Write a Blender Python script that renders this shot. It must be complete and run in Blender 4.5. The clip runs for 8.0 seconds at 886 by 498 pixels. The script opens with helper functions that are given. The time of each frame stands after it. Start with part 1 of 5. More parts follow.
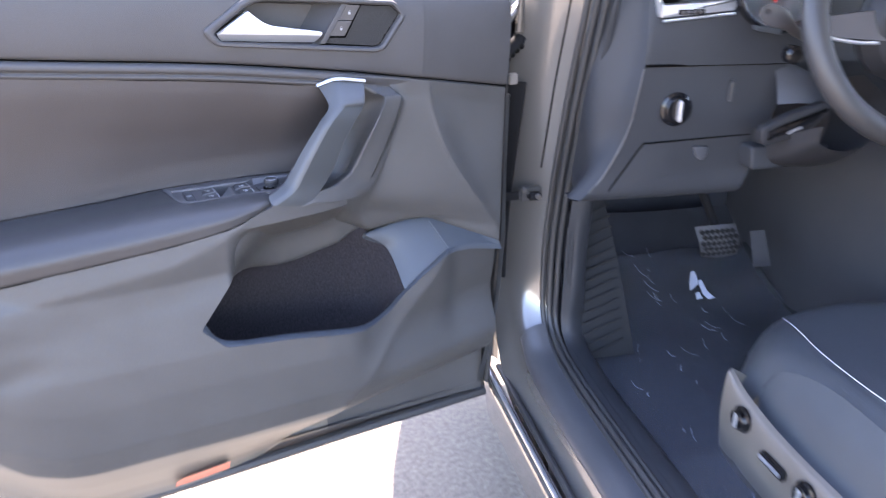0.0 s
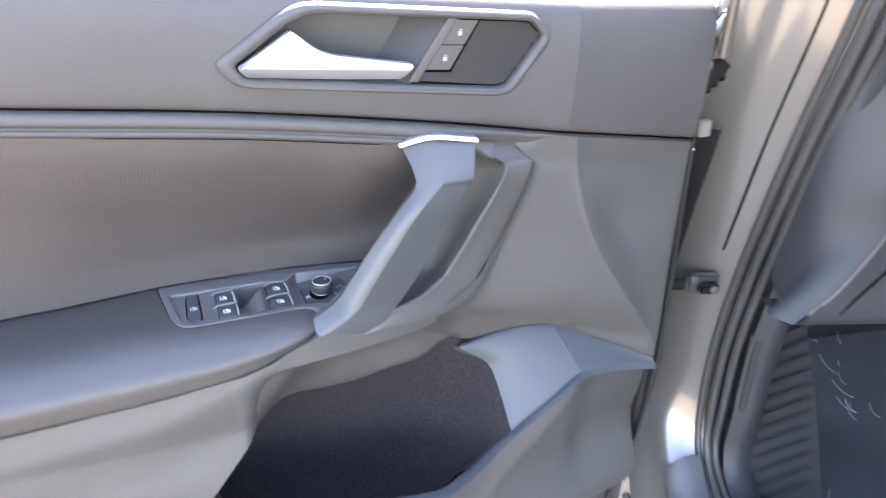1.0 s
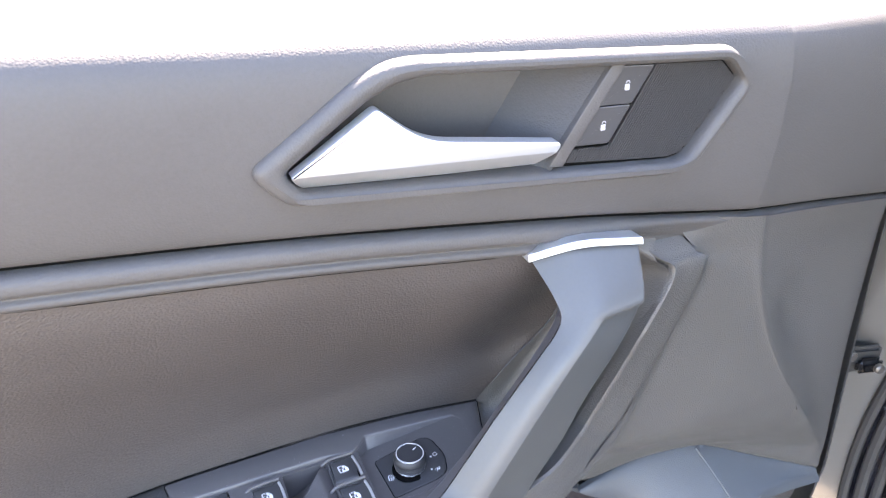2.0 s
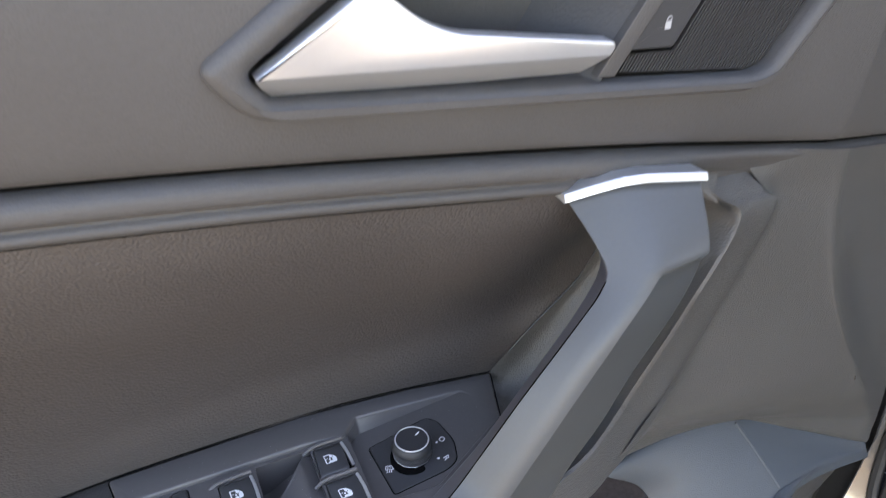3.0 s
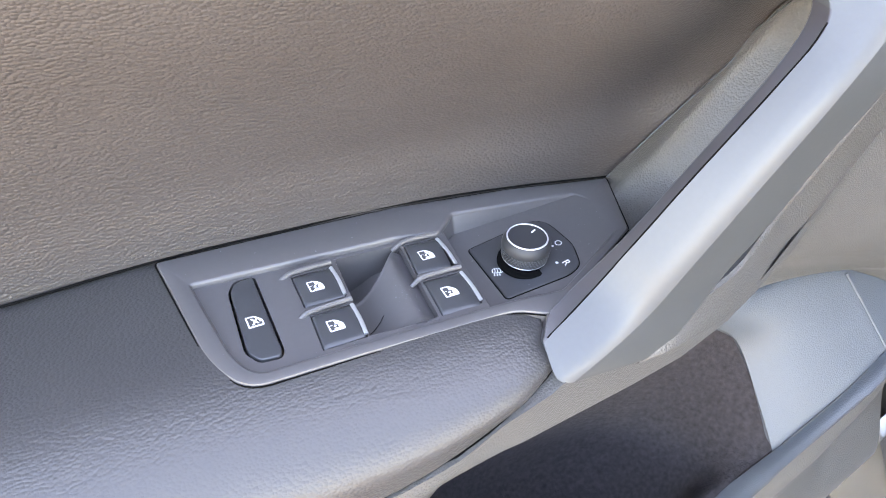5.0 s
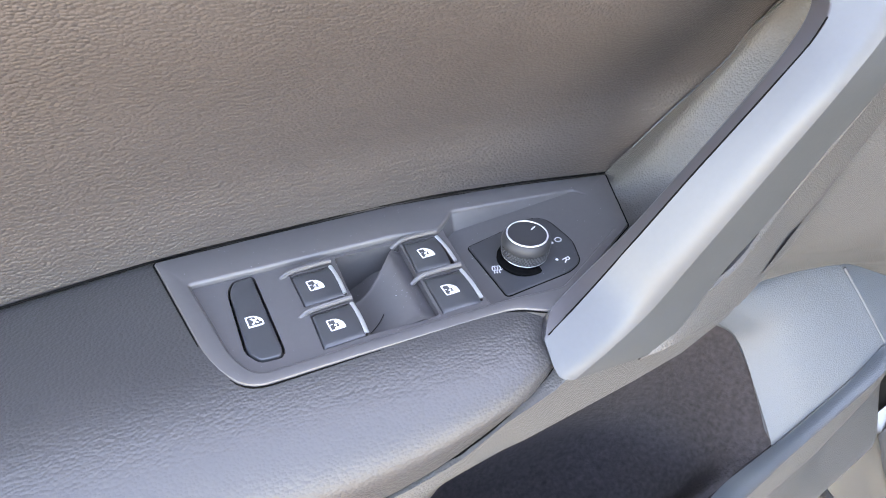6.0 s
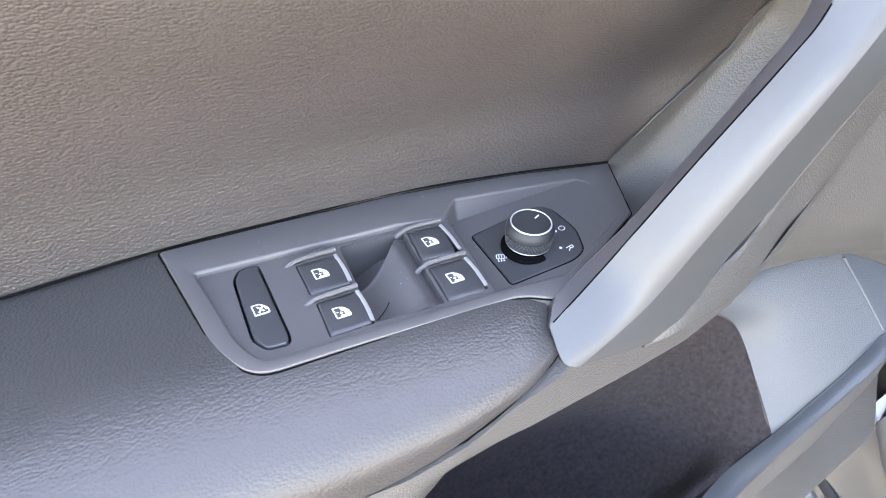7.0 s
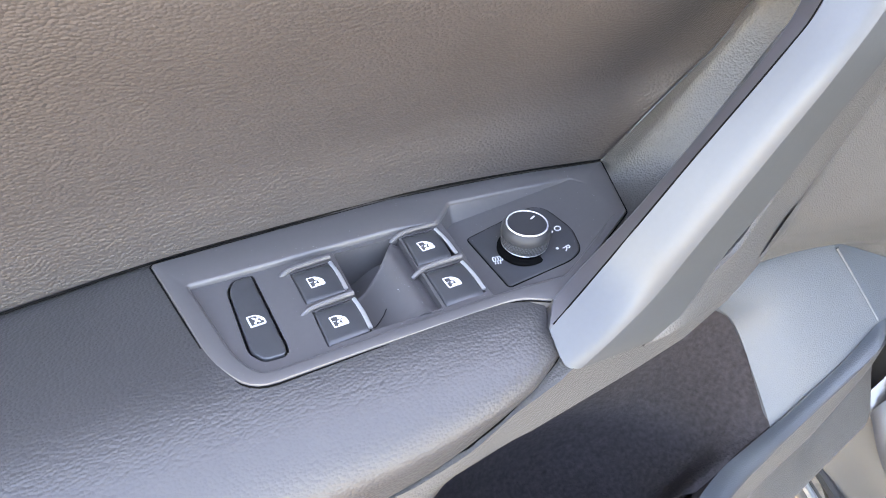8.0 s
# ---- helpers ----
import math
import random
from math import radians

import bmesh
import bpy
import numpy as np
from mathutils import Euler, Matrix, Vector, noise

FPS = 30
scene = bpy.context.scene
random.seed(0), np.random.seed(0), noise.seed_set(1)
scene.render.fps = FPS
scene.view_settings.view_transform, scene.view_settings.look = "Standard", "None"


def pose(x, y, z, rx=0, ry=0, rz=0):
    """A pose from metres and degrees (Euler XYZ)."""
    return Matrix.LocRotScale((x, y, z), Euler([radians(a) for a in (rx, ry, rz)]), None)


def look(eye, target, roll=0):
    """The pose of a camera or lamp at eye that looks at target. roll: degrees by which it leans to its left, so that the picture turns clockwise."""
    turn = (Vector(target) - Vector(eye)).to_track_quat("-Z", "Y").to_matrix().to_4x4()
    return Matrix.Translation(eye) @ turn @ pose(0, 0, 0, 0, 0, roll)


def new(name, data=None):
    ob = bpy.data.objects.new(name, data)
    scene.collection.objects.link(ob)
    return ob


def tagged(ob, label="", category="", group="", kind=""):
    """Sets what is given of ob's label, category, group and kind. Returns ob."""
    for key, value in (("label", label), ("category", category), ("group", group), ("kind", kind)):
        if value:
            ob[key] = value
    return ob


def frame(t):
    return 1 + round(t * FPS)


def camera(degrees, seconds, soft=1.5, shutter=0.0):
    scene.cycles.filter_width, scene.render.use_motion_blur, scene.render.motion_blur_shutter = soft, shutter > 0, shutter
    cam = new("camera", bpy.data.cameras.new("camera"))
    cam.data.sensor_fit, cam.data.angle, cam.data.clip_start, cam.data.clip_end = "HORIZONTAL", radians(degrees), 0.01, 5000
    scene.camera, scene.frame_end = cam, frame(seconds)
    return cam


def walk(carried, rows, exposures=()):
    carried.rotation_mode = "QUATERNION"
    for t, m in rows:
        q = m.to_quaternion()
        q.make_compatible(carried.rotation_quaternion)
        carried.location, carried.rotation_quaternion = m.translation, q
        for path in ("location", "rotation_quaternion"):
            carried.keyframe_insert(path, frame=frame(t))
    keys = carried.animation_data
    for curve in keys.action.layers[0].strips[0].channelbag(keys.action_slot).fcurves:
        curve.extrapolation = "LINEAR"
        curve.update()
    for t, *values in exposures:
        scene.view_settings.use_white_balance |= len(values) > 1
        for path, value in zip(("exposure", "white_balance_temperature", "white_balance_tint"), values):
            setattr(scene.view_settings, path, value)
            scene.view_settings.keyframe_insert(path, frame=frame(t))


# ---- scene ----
cam = camera(59.6, 8.0, soft=1.0, shutter=0.4)
PATH = [
    (0, (-0.1008, -1.0308, 1.2885), (0.6695, 0.5380, 0.5418), 0.30),
    (0.5, (0.0322, -0.7229, 1.3180), (0.6864, 0.8592, 0.4934), 1.60),
    (1, (0.0723, -0.5272, 1.3085), (0.6185, 1.0676, 0.4316), 1.50),
    (1.5, (0.0502, -0.3146, 1.3018), (0.6161, 1.2389, 0.3651), -0.90),
    (1.7, (0.0472, -0.2547, 1.3009), (0.6444, 1.2917, 0.3709), -1.30),
    (2.8, (0.0706, -0.1255, 1.2515), (0.7138, 1.3614, 0.2578), 0.70),
    (3, (0.0716, -0.1072, 1.2325), (0.7030, 1.3653, 0.2103), 0.00),
    (3.5, (0.0556, -0.0873, 1.1764), (0.6883, 1.3490, 0.1049), 1.80),
    (4, (0.0340, -0.0660, 1.1422), (0.6610, 1.3145, -0.0034), 3.80),
    (4.5, (0.0238, -0.0541, 1.1223), (0.6413, 1.2848, -0.0766), 4.30),
    (6, (0.0206, -0.0474, 1.1204), (0.6490, 1.2719, -0.0946), 4.20),
    (6.5, (0.0181, -0.0483, 1.1194), (0.6469, 1.2697, -0.0965), 4.20),
    (7, (0.0159, -0.0484, 1.1185), (0.6503, 1.2588, -0.1051), 4.30),
    (7.5, (0.0146, -0.0467, 1.1194), (0.6558, 1.2594, -0.1032), 3.60),
    (8, (0.0145, -0.0425, 1.1176), (0.6748, 1.2508, -0.1070), 3.40),
]
walk(cam, [(t, look(eye, target, roll)) for t, eye, target, roll in PATH],
     exposures=[(0, 3.97, 6750, 26), (0.5, 4.85, 7050, 23), (1.0, 4.56, 7500, 21), (1.7, 4.72, 7600, 21), (2.8, 3.58, 8500, 19), (3.2, 3.95, 8550, 19), (3.6, 4.8, 8800, 19), (4.2, 5.03, 8800, 20), (8.0, 5.03, 8700, 20)])

# ---- daylight ----
world = bpy.data.worlds.new("sky")
scene.world = world
world.use_nodes = True
wn = world.node_tree
sky = wn.nodes.new("ShaderNodeTexSky")
sky.sky_type = "NISHITA"
sky.sun_disc = False
sky.sun_elevation = radians(52)
sky.sun_rotation = radians(31)
wn.nodes["Background"].inputs["Strength"].default_value = 0.12
wn.links.new(sky.outputs[0], wn.nodes["Background"].inputs["Color"])
sun = new("sun", bpy.data.lights.new("sun", "SUN"))
sun.data.energy = 4.0
sun.data.angle = radians(0.6)
sun.data.color = (1.0, 0.93, 0.83)
sun.matrix_world = look((1.2, 2.0, 3.0), (0, 0, 0))


# ---- materials ----
def mat(name, colour, rough=0.5, metal=0.0, coat=0.0, grain=None, bump=0.0, vary=0.12, blot=9.0, spec=0.5):
    """Procedural surface: two scales of colour and gloss variation and a relief. grain: (kind, scale, stretch)."""
    m = bpy.data.materials.new(name)
    m.use_nodes = True
    nt = m.node_tree
    b = nt.nodes["Principled BSDF"]
    N, L = nt.nodes.new, nt.links.new
    b.inputs["Metallic"].default_value = metal
    b.inputs["Coat Weight"].default_value = coat
    b.inputs["Coat Roughness"].default_value = 0.06
    b.inputs["Specular IOR Level"].default_value = spec
    geo = N("ShaderNodeNewGeometry")
    big = N("ShaderNodeTexNoise")
    big.inputs["Scale"].default_value = blot
    big.inputs["Detail"].default_value = 5
    fine = N("ShaderNodeTexNoise")
    fine.inputs["Scale"].default_value = blot * 45
    fine.inputs["Detail"].default_value = 3
    for n in (big, fine):
        L(geo.outputs["Position"], n.inputs["Vector"])
    mixer = N("ShaderNodeMath")
    mixer.operation = "MULTIPLY_ADD"
    L(big.outputs["Fac"], mixer.inputs[0])
    mixer.inputs[1].default_value = 0.65
    sc = N("ShaderNodeMath")
    sc.operation = "MULTIPLY"
    sc.inputs[1].default_value = 0.35
    L(fine.outputs["Fac"], sc.inputs[0])
    L(sc.outputs[0], mixer.inputs[2])
    ramp = N("ShaderNodeValToRGB")
    ramp.color_ramp.elements[0].position = 0.3
    ramp.color_ramp.elements[1].position = 0.7
    for e, k in ((0, 1 - vary), (1, 1 + vary)):
        ramp.color_ramp.elements[e].color = (*[min(1, c * k) for c in colour], 1)
    L(mixer.outputs[0], ramp.inputs[0])
    L(ramp.outputs[0], b.inputs["Base Color"])
    rr = N("ShaderNodeMapRange")
    L(mixer.outputs[0], rr.inputs[0])
    rr.inputs[1].default_value, rr.inputs[2].default_value = 0.3, 0.7
    rr.inputs[3].default_value, rr.inputs[4].default_value = max(0.02, rough * (1 - vary)), min(1, rough * (1 + vary))
    L(rr.outputs[0], b.inputs["Roughness"])
    if grain:
        kind, scale, stretch = grain
        mp = N("ShaderNodeMapping")
        mp.inputs["Scale"].default_value = stretch
        L(geo.outputs["Position"], mp.inputs["Vector"])
        if kind == "leather":
            w = N("ShaderNodeTexNoise")
            w.inputs["Scale"].default_value = scale * 0.9
            L(mp.outputs[0], w.inputs["Vector"])
            add = N("ShaderNodeVectorMath")
            add.operation = "MULTIPLY_ADD"
            add.inputs[1].default_value = (0.16 / scale,) * 3
            L(w.outputs["Color"], add.inputs[0])
            L(mp.outputs[0], add.inputs[2])
            tex = N("ShaderNodeTexVoronoi")
            tex.feature = "F1"
            L(add.outputs[0], tex.inputs["Vector"])
            tex.inputs["Scale"].default_value = scale
            out = tex.outputs["Distance"]
        else:
            tex = N("ShaderNodeTexNoise")
            tex.inputs["Detail"].default_value = 4
            tex.inputs["Scale"].default_value = scale
            L(mp.outputs[0], tex.inputs["Vector"])
            out = tex.outputs["Fac"]
        bp = N("ShaderNodeBump")
        bp.inputs["Strength"].default_value = min(1.0, abs(bump))
        bp.inputs["Distance"].default_value = (-1 if kind == "leather" else 1) * 0.4 / scale
        L(out, bp.inputs["Height"])
        L(bp.outputs[0], b.inputs["Normal"])
    return m


M_SOFT = mat("soft_touch_foam", (0.062, 0.060, 0.060), 0.52, spec=0.32, grain=("leather", 700, (1, 1, 1)), bump=0.25)
M_LEATHER = mat("leatherette", (0.0415, 0.0362, 0.0345), 0.47, grain=("leather", 640, (0.9, 1, 1.2)), bump=0.62)
M_ARM = mat("armrest_leatherette", (0.040, 0.0385, 0.0385), 0.38, spec=0.46, grain=("leather", 700, (0.9, 1.1, 1)), bump=0.42)
M_TRIM = mat("grained_plastic", (0.0665, 0.065, 0.0625), 0.40, spec=0.42, grain=("leather", 850, (1, 1, 1)), bump=0.65)
M_PULL = mat("satin_plastic", (0.070, 0.0745, 0.078), 0.42, spec=0.36, vary=0.06, grain=("noise", 900, (1, 1, 1)), bump=0.05)
M_PANEL = mat("switch_panel_plastic", (0.078, 0.0735, 0.0745), 0.34, vary=0.08, grain=("noise", 1600, (1, 1, 1)), bump=0.08)
M_DIAL = mat("dial_plastic", (0.026, 0.026, 0.028), 0.48, vary=0.06, spec=0.3)
M_GRILLE = mat("grille_plastic", (0.038, 0.038, 0.040), 0.42, vary=0.06)
M_KEY = mat("switch_key_plastic", (0.040, 0.041, 0.044), 0.30, vary=0.08)
M_GLOSS = mat("gloss_black", (0.008, 0.008, 0.009), 0.16, vary=0.05)
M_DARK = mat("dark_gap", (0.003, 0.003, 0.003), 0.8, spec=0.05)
M_DIM = mat("pale_print", (0.35, 0.36, 0.38), 0.5, vary=0.04)
M_CARPET = mat("pocket_felt", (0.026, 0.0236, 0.0258), 0.95, grain=("noise", 420, (1, 1, 1)), bump=0.9, vary=0.5, blot=260, spec=0.06)
M_INLAY = mat("dark_satin_plastic", (0.05, 0.048, 0.053), 0.3, vary=0.05)
M_GRIP = mat("grey_grip_plastic", (0.046, 0.050, 0.052), 0.45, vary=0.06, grain=("noise", 1200, (1, 1, 1)), bump=0.06)
M_CHROME = mat("satin_chrome", (0.60, 0.61, 0.63), 0.34, metal=0.75, vary=0.03)
M_CHROME2 = mat("bright_chrome", (0.85, 0.85, 0.87), 0.30, metal=1.0, vary=0.02)
M_STUD = mat("knurl_plastic", (0.06, 0.06, 0.064), 0.35, vary=0.05)
M_RING = mat("satin_silver", (0.42, 0.42, 0.44), 0.38, metal=0.25, vary=0.03)
M_WHITE = mat("white_print", (0.75, 0.75, 0.75), 0.5, vary=0.02)
M_PAINT = mat("taupe_metallic_paint", (0.190, 0.182, 0.168), 0.22, metal=0.55, coat=1.0, vary=0.012)
M_SILL = mat("sill_plastic", (0.06, 0.062, 0.068), 0.35, grain=("noise", 700, (1, 1, 1)), bump=0.1)
M_RUBBER = mat("rubber_seal", (0.035, 0.035, 0.035), 0.5, grain=("noise", 600, (1, 1, 1)), bump=0.15)
M_MATT_BLACK = mat("matt_black", (0.014, 0.014, 0.015), 0.8, spec=0.08)
M_DASH = mat("dash_plastic", (0.029, 0.031, 0.035), 0.55, spec=0.35, grain=("leather", 500, (1, 1, 1)), bump=0.15)
M_FLOOR = mat("floor_carpet", (0.040, 0.043, 0.050), 0.9, grain=("noise", 500, (1, 1, 1)), bump=0.8, vary=0.3, spec=0.2)
M_SEAT = mat("seat_leather", (0.070, 0.076, 0.083), 0.4, grain=("leather", 420, (1, 1, 1)), bump=0.5)
M_SEATSIDE = mat("seat_valance_plastic", (0.16, 0.14, 0.118), 0.4, grain=("noise", 800, (1, 1, 1)), bump=0.1)
M_THREAD = mat("white_thread", (0.7, 0.7, 0.72), 0.7)
M_RED = mat("red_reflector", (0.62, 0.05, 0.022), 0.35)
M_STEEL = mat("door_inner_steel", (0.10, 0.09, 0.08), 0.35, metal=0.4, coat=0.4)
# bluer than the trim: sky sheen on upward faces put into the colour
M_SKY_TINT = mat("sky_tinted_plastic", (0.058, 0.067, 0.077), 0.46, spec=0.4, vary=0.06, grain=("leather", 1100, (1, 1, 1)), bump=0.4)
M_BOUNCE_TAUPE = mat("bounce_taupe_plastic", (0.17, 0.15, 0.125), 0.45, grain=("noise", 700, (1, 1, 1)), bump=0.1)
M_PAPER = mat("white_paper", (0.33, 0.36, 0.42), 0.45)
M_ASPHALT = mat("asphalt", (0.146, 0.130, 0.107), 0.92, grain=("leather", 150, (1, 1, 1)), bump=0.4, vary=0.55, blot=70, spec=0.15)
M_PAD = mat("foot_rest_rubber", (0.020, 0.021, 0.022), 0.75, spec=0.2, grain=("noise", 600, (1, 1, 1)), bump=0.2)
M_GLINT = mat("film_glint", (0.26, 0.28, 0.33), 0.2, vary=0.3)
M_TWINE = mat("metal_pedal", (0.05, 0.05, 0.054), 0.45, grain=("noise", 400, (1, 1, 1)), bump=0.2)


def film_material():
    """Clear creased protective film."""
    m = bpy.data.materials.new("clear_film")
    m.use_nodes = True
    nt = m.node_tree
    b = nt.nodes["Principled BSDF"]
    b.inputs["Base Color"].default_value = (0.11, 0.118, 0.135, 1)
    b.inputs["Roughness"].default_value = 0.12
    b.inputs["Alpha"].default_value = 0.45
    n = nt.nodes.new("ShaderNodeTexNoise")
    n.inputs["Scale"].default_value = 9
    n.inputs["Detail"].default_value = 4
    n.inputs["Distortion"].default_value = 1.5
    geo = nt.nodes.new("ShaderNodeNewGeometry")
    nt.links.new(geo.outputs["Position"], n.inputs["Vector"])
    bp = nt.nodes.new("ShaderNodeBump")
    bp.inputs["Strength"].default_value = 0.8
    bp.inputs["Distance"].default_value = 0.03
    nt.links.new(n.outputs["Fac"], bp.inputs["Height"])
    nt.links.new(bp.outputs[0], b.inputs["Normal"])
    return m


M_FILM = film_material()

# ---- building helpers ----
WHERE = {}


def thing(name, at, label, category, group="", kind=""):
    ob = new(name)
    ob.location = at
    ob.empty_display_size = 0.05
    WHERE[ob.name] = Vector(at)
    return tagged(ob, label, category, group, kind)


def part(name, bm, material, parent=None, label="", sharp=35):
    """One mesh object from a bmesh in world coordinates, its origin at its middle, under a thing or a part."""
    bmesh.ops.remove_doubles(bm, verts=bm.verts, dist=1e-6)
    bmesh.ops.recalc_face_normals(bm, faces=bm.faces)
    lo = Vector([min(v.co[i] for v in bm.verts) for i in range(3)])
    hi = Vector([max(v.co[i] for v in bm.verts) for i in range(3)])
    mid = (lo + hi) / 2
    bmesh.ops.translate(bm, verts=bm.verts, vec=-mid)
    me = bpy.data.meshes.new(name)
    bm.to_mesh(me)
    bm.free()
    for p in me.polygons:
        p.use_smooth = True
    me.set_sharp_from_angle(angle=radians(sharp))
    me.materials.append(material)
    ob = new(name, me)
    ob.location = mid
    WHERE[ob.name] = mid
    if parent:
        ob.parent = parent
        ob.matrix_parent_inverse = Matrix.Translation(-WHERE[parent.name])
    if label:
        ob["label"] = label
    return ob


def curve_points(line, n, closed=False):
    """Catmull-Rom through the points of a line, n steps a span."""
    P = [np.array(p, float) for p in line]
    K = len(P)
    if K == 2 and not closed:
        return [P[0] + (P[1] - P[0]) * i / n for i in range(n + 1)]
    out = []
    spans = K if closed else K - 1
    for i in range(spans):
        p1, p2 = P[i % K], P[(i + 1) % K]
        p0 = P[(i - 1) % K] if closed or i > 0 else 2 * p1 - p2
        p3 = P[(i + 2) % K] if closed or i + 2 < K else 2 * p2 - p1
        for j in range(n):
            t = j / n
            out.append(0.5 * (2 * p1 + (p2 - p0) * t + (2 * p0 - 5 * p1 + 4 * p2 - p3) * t * t + (3 * p1 - p0 - 3 * p2 + p3) * t ** 3))
    if not closed:
        out.append(P[-1])
    return out


def grid(bm, G, closed_u=False):
    V = [[bm.verts.new(p) for p in row] for row in G]
    for a, b in zip(V, V[1:]):
        m = len(a)
        for i in range(m if closed_u else m - 1):
            bm.faces.new((a[i], a[(i + 1) % m], b[(i + 1) % m], b[i]))
    return V


def loft(rows, nu=6, nv=4, straight=False, closed_u=False, bm=None):
    """A smooth skin over rows of control points, all with the same count."""
    bm = bm or bmesh.new()
    R = [curve_points(r, nu, closed_u) for r in rows]
    cols = [[r[i] for r in R] for i in range(len(R[0]))]
    if straight:
        cols = [sum(([a + (b - a) * k / nv for k in range(nv)] for a, b in zip(c, c[1:])), []) + [c[-1]] for c in cols]
    else:
        cols = [curve_points(c, nv) for c in cols]
    grid(bm, [[c[k] for c in cols] for k in range(len(cols[0]))], closed_u)
    return bm


def tube(pts, r, n=6, seg=8, bm=None, closed=False, flat=1.0):
    """A round bead along a line."""
    bm = bm or bmesh.new()
    P = [Vector(p) for p in curve_points(pts, n, closed)]
    rows, prev = [], None
    for i, p in enumerate(P):
        a = P[(i - 1) % len(P)] if closed or i else p
        b = P[(i + 1) % len(P)] if closed or i + 1 < len(P) else p
        d = (b - a).normalized()
        if prev is None:
            side = d.cross(Vector((0, 0, 1)))
            if side.length < 0.05:
                side = d.cross(Vector((0, 1, 0)))
        else:
            side = prev - d * prev.dot(d)
        side.normalize()
        prev = side
        up = side.cross(d)
        rows.append([p + side * (r * math.cos(2 * math.pi * k / seg)) + up * (r * flat * math.sin(2 * math.pi * k / seg)) for k in range(seg)])
    if closed:
        rows.append(rows[0])
    V = grid(bm, rows, True)
    if not closed:
        bm.faces.new(V[0])
        bm.faces.new(V[-1][::-1])
    return bm


def rounded(poly, r, n=4):
    """A 2D polygon with its corners rounded by r (one number, or one a corner)."""
    out = []
    K = len(poly)
    for i in range(K):
        p = Vector(poly[i])
        a, b = Vector(poly[i - 1]) - p, Vector(poly[(i + 1) % K]) - p
        ri = r[i] if isinstance(r, (list, tuple)) else r
        if ri <= 0:
            out.append(tuple(p))
            continue
        ra = min(ri, a.length * 0.45, b.length * 0.45)
        s, e = p + a.normalized() * ra, p + b.normalized() * ra
        for k in range(n + 1):
            t = k / n
            q = s * (1 - t) ** 2 + p * 2 * t * (1 - t) + e * t * t
            out.append(tuple(q))
    return out


def inset(poly, d):
    """A 2D polygon moved inwards by d."""
    K = len(poly)
    area = sum(poly[i - 1][0] * poly[i][1] - poly[i][0] * poly[i - 1][1] for i in range(K))
    s = 1 if area > 0 else -1
    out = []
    for i in range(K):
        p, a, b = Vector(poly[i]), Vector(poly[i - 1]), Vector(poly[(i + 1) % K])
        n1, n2 = (p - a).normalized(), (b - p).normalized()
        n = Vector((-(n1 + n2).y, (n1 + n2).x))
        if n.length < 1e-6:
            n = Vector((-n1.y, n1.x))
        n.normalize()
        out.append(tuple(p + n * s * d / max(0.5, n.dot(Vector((-n1.y, n1.x))))))
    return out


def flat_z(h):
    return lambda p, k: (p[0], p[1], h + k)


def flat_y(h):
    return lambda p, k: (p[0], h - k, p[1])


def slab(poly, to, low, high, edge=0.001, bm=None, steps=3, dome=0.0):
    """A plate over a 2D polygon between two heights, with rounded upper edges."""
    bm = bm or bmesh.new()
    rings = [[to(p, low) for p in poly], [to(p, high - edge) for p in poly]]
    for k in range(1, steps + 1):
        a = k / steps * math.pi / 2
        ring = inset(poly, edge * (1 - math.cos(a)))
        rings.append([to(p, high - edge + edge * math.sin(a)) for p in ring])
    V = grid(bm, [[*r] for r in rings], True)
    bm.faces.new(V[0][::-1])
    if dome:
        c = np.mean(np.array(inset(poly, edge)), axis=0)
        prev = V[-1]
        base = inset(poly, edge)
        for k in range(1, 4):
            f = k / 4
            ring = [bm.verts.new(to((p[0] + (c[0] - p[0]) * f, p[1] + (c[1] - p[1]) * f), high + dome * (1 - (1 - f) ** 2))) for p in base]
            for i in range(len(ring)):
                bm.faces.new((prev[i], prev[(i + 1) % len(ring)], ring[(i + 1) % len(ring)], ring[i]))
            prev = ring
        bm.faces.new(prev)
    else:
        bm.faces.new(V[-1])
    return bm


def frame_ring(outer, inner, to, low, high, edge, deep, bm=None):
    """A rounded frame between two polygons of the same count, with a wall down to the depth deep inside."""
    bm = bm or bmesh.new()
    rings = [[to(p, low) for p in outer], [to(p, high - edge) for p in outer]]
    for a in (30, 60, 90):
        a = radians(a)
        rings.append([to(p, high - edge + edge * math.sin(a)) for p in inset(outer, edge * (1 - math.cos(a)))])
    for a in (90, 60, 30, 0):
        a = radians(a)
        rings.append([to(p, high - edge + edge * math.sin(a)) for p in inset(inner, -edge * (1 - math.cos(a)))])
    rings.append([to(p, deep) for p in inner])
    grid(bm, rings, True)
    return bm


def inside(q, poly):
    x, y = q
    hit = False
    for i in range(len(poly)):
        (x1, y1), (x2, y2) = poly[i - 1], poly[i]
        if (y1 > y) != (y2 > y) and x < (x2 - x1) * (y - y1) / (y2 - y1) + x1:
            hit = not hit
    return hit


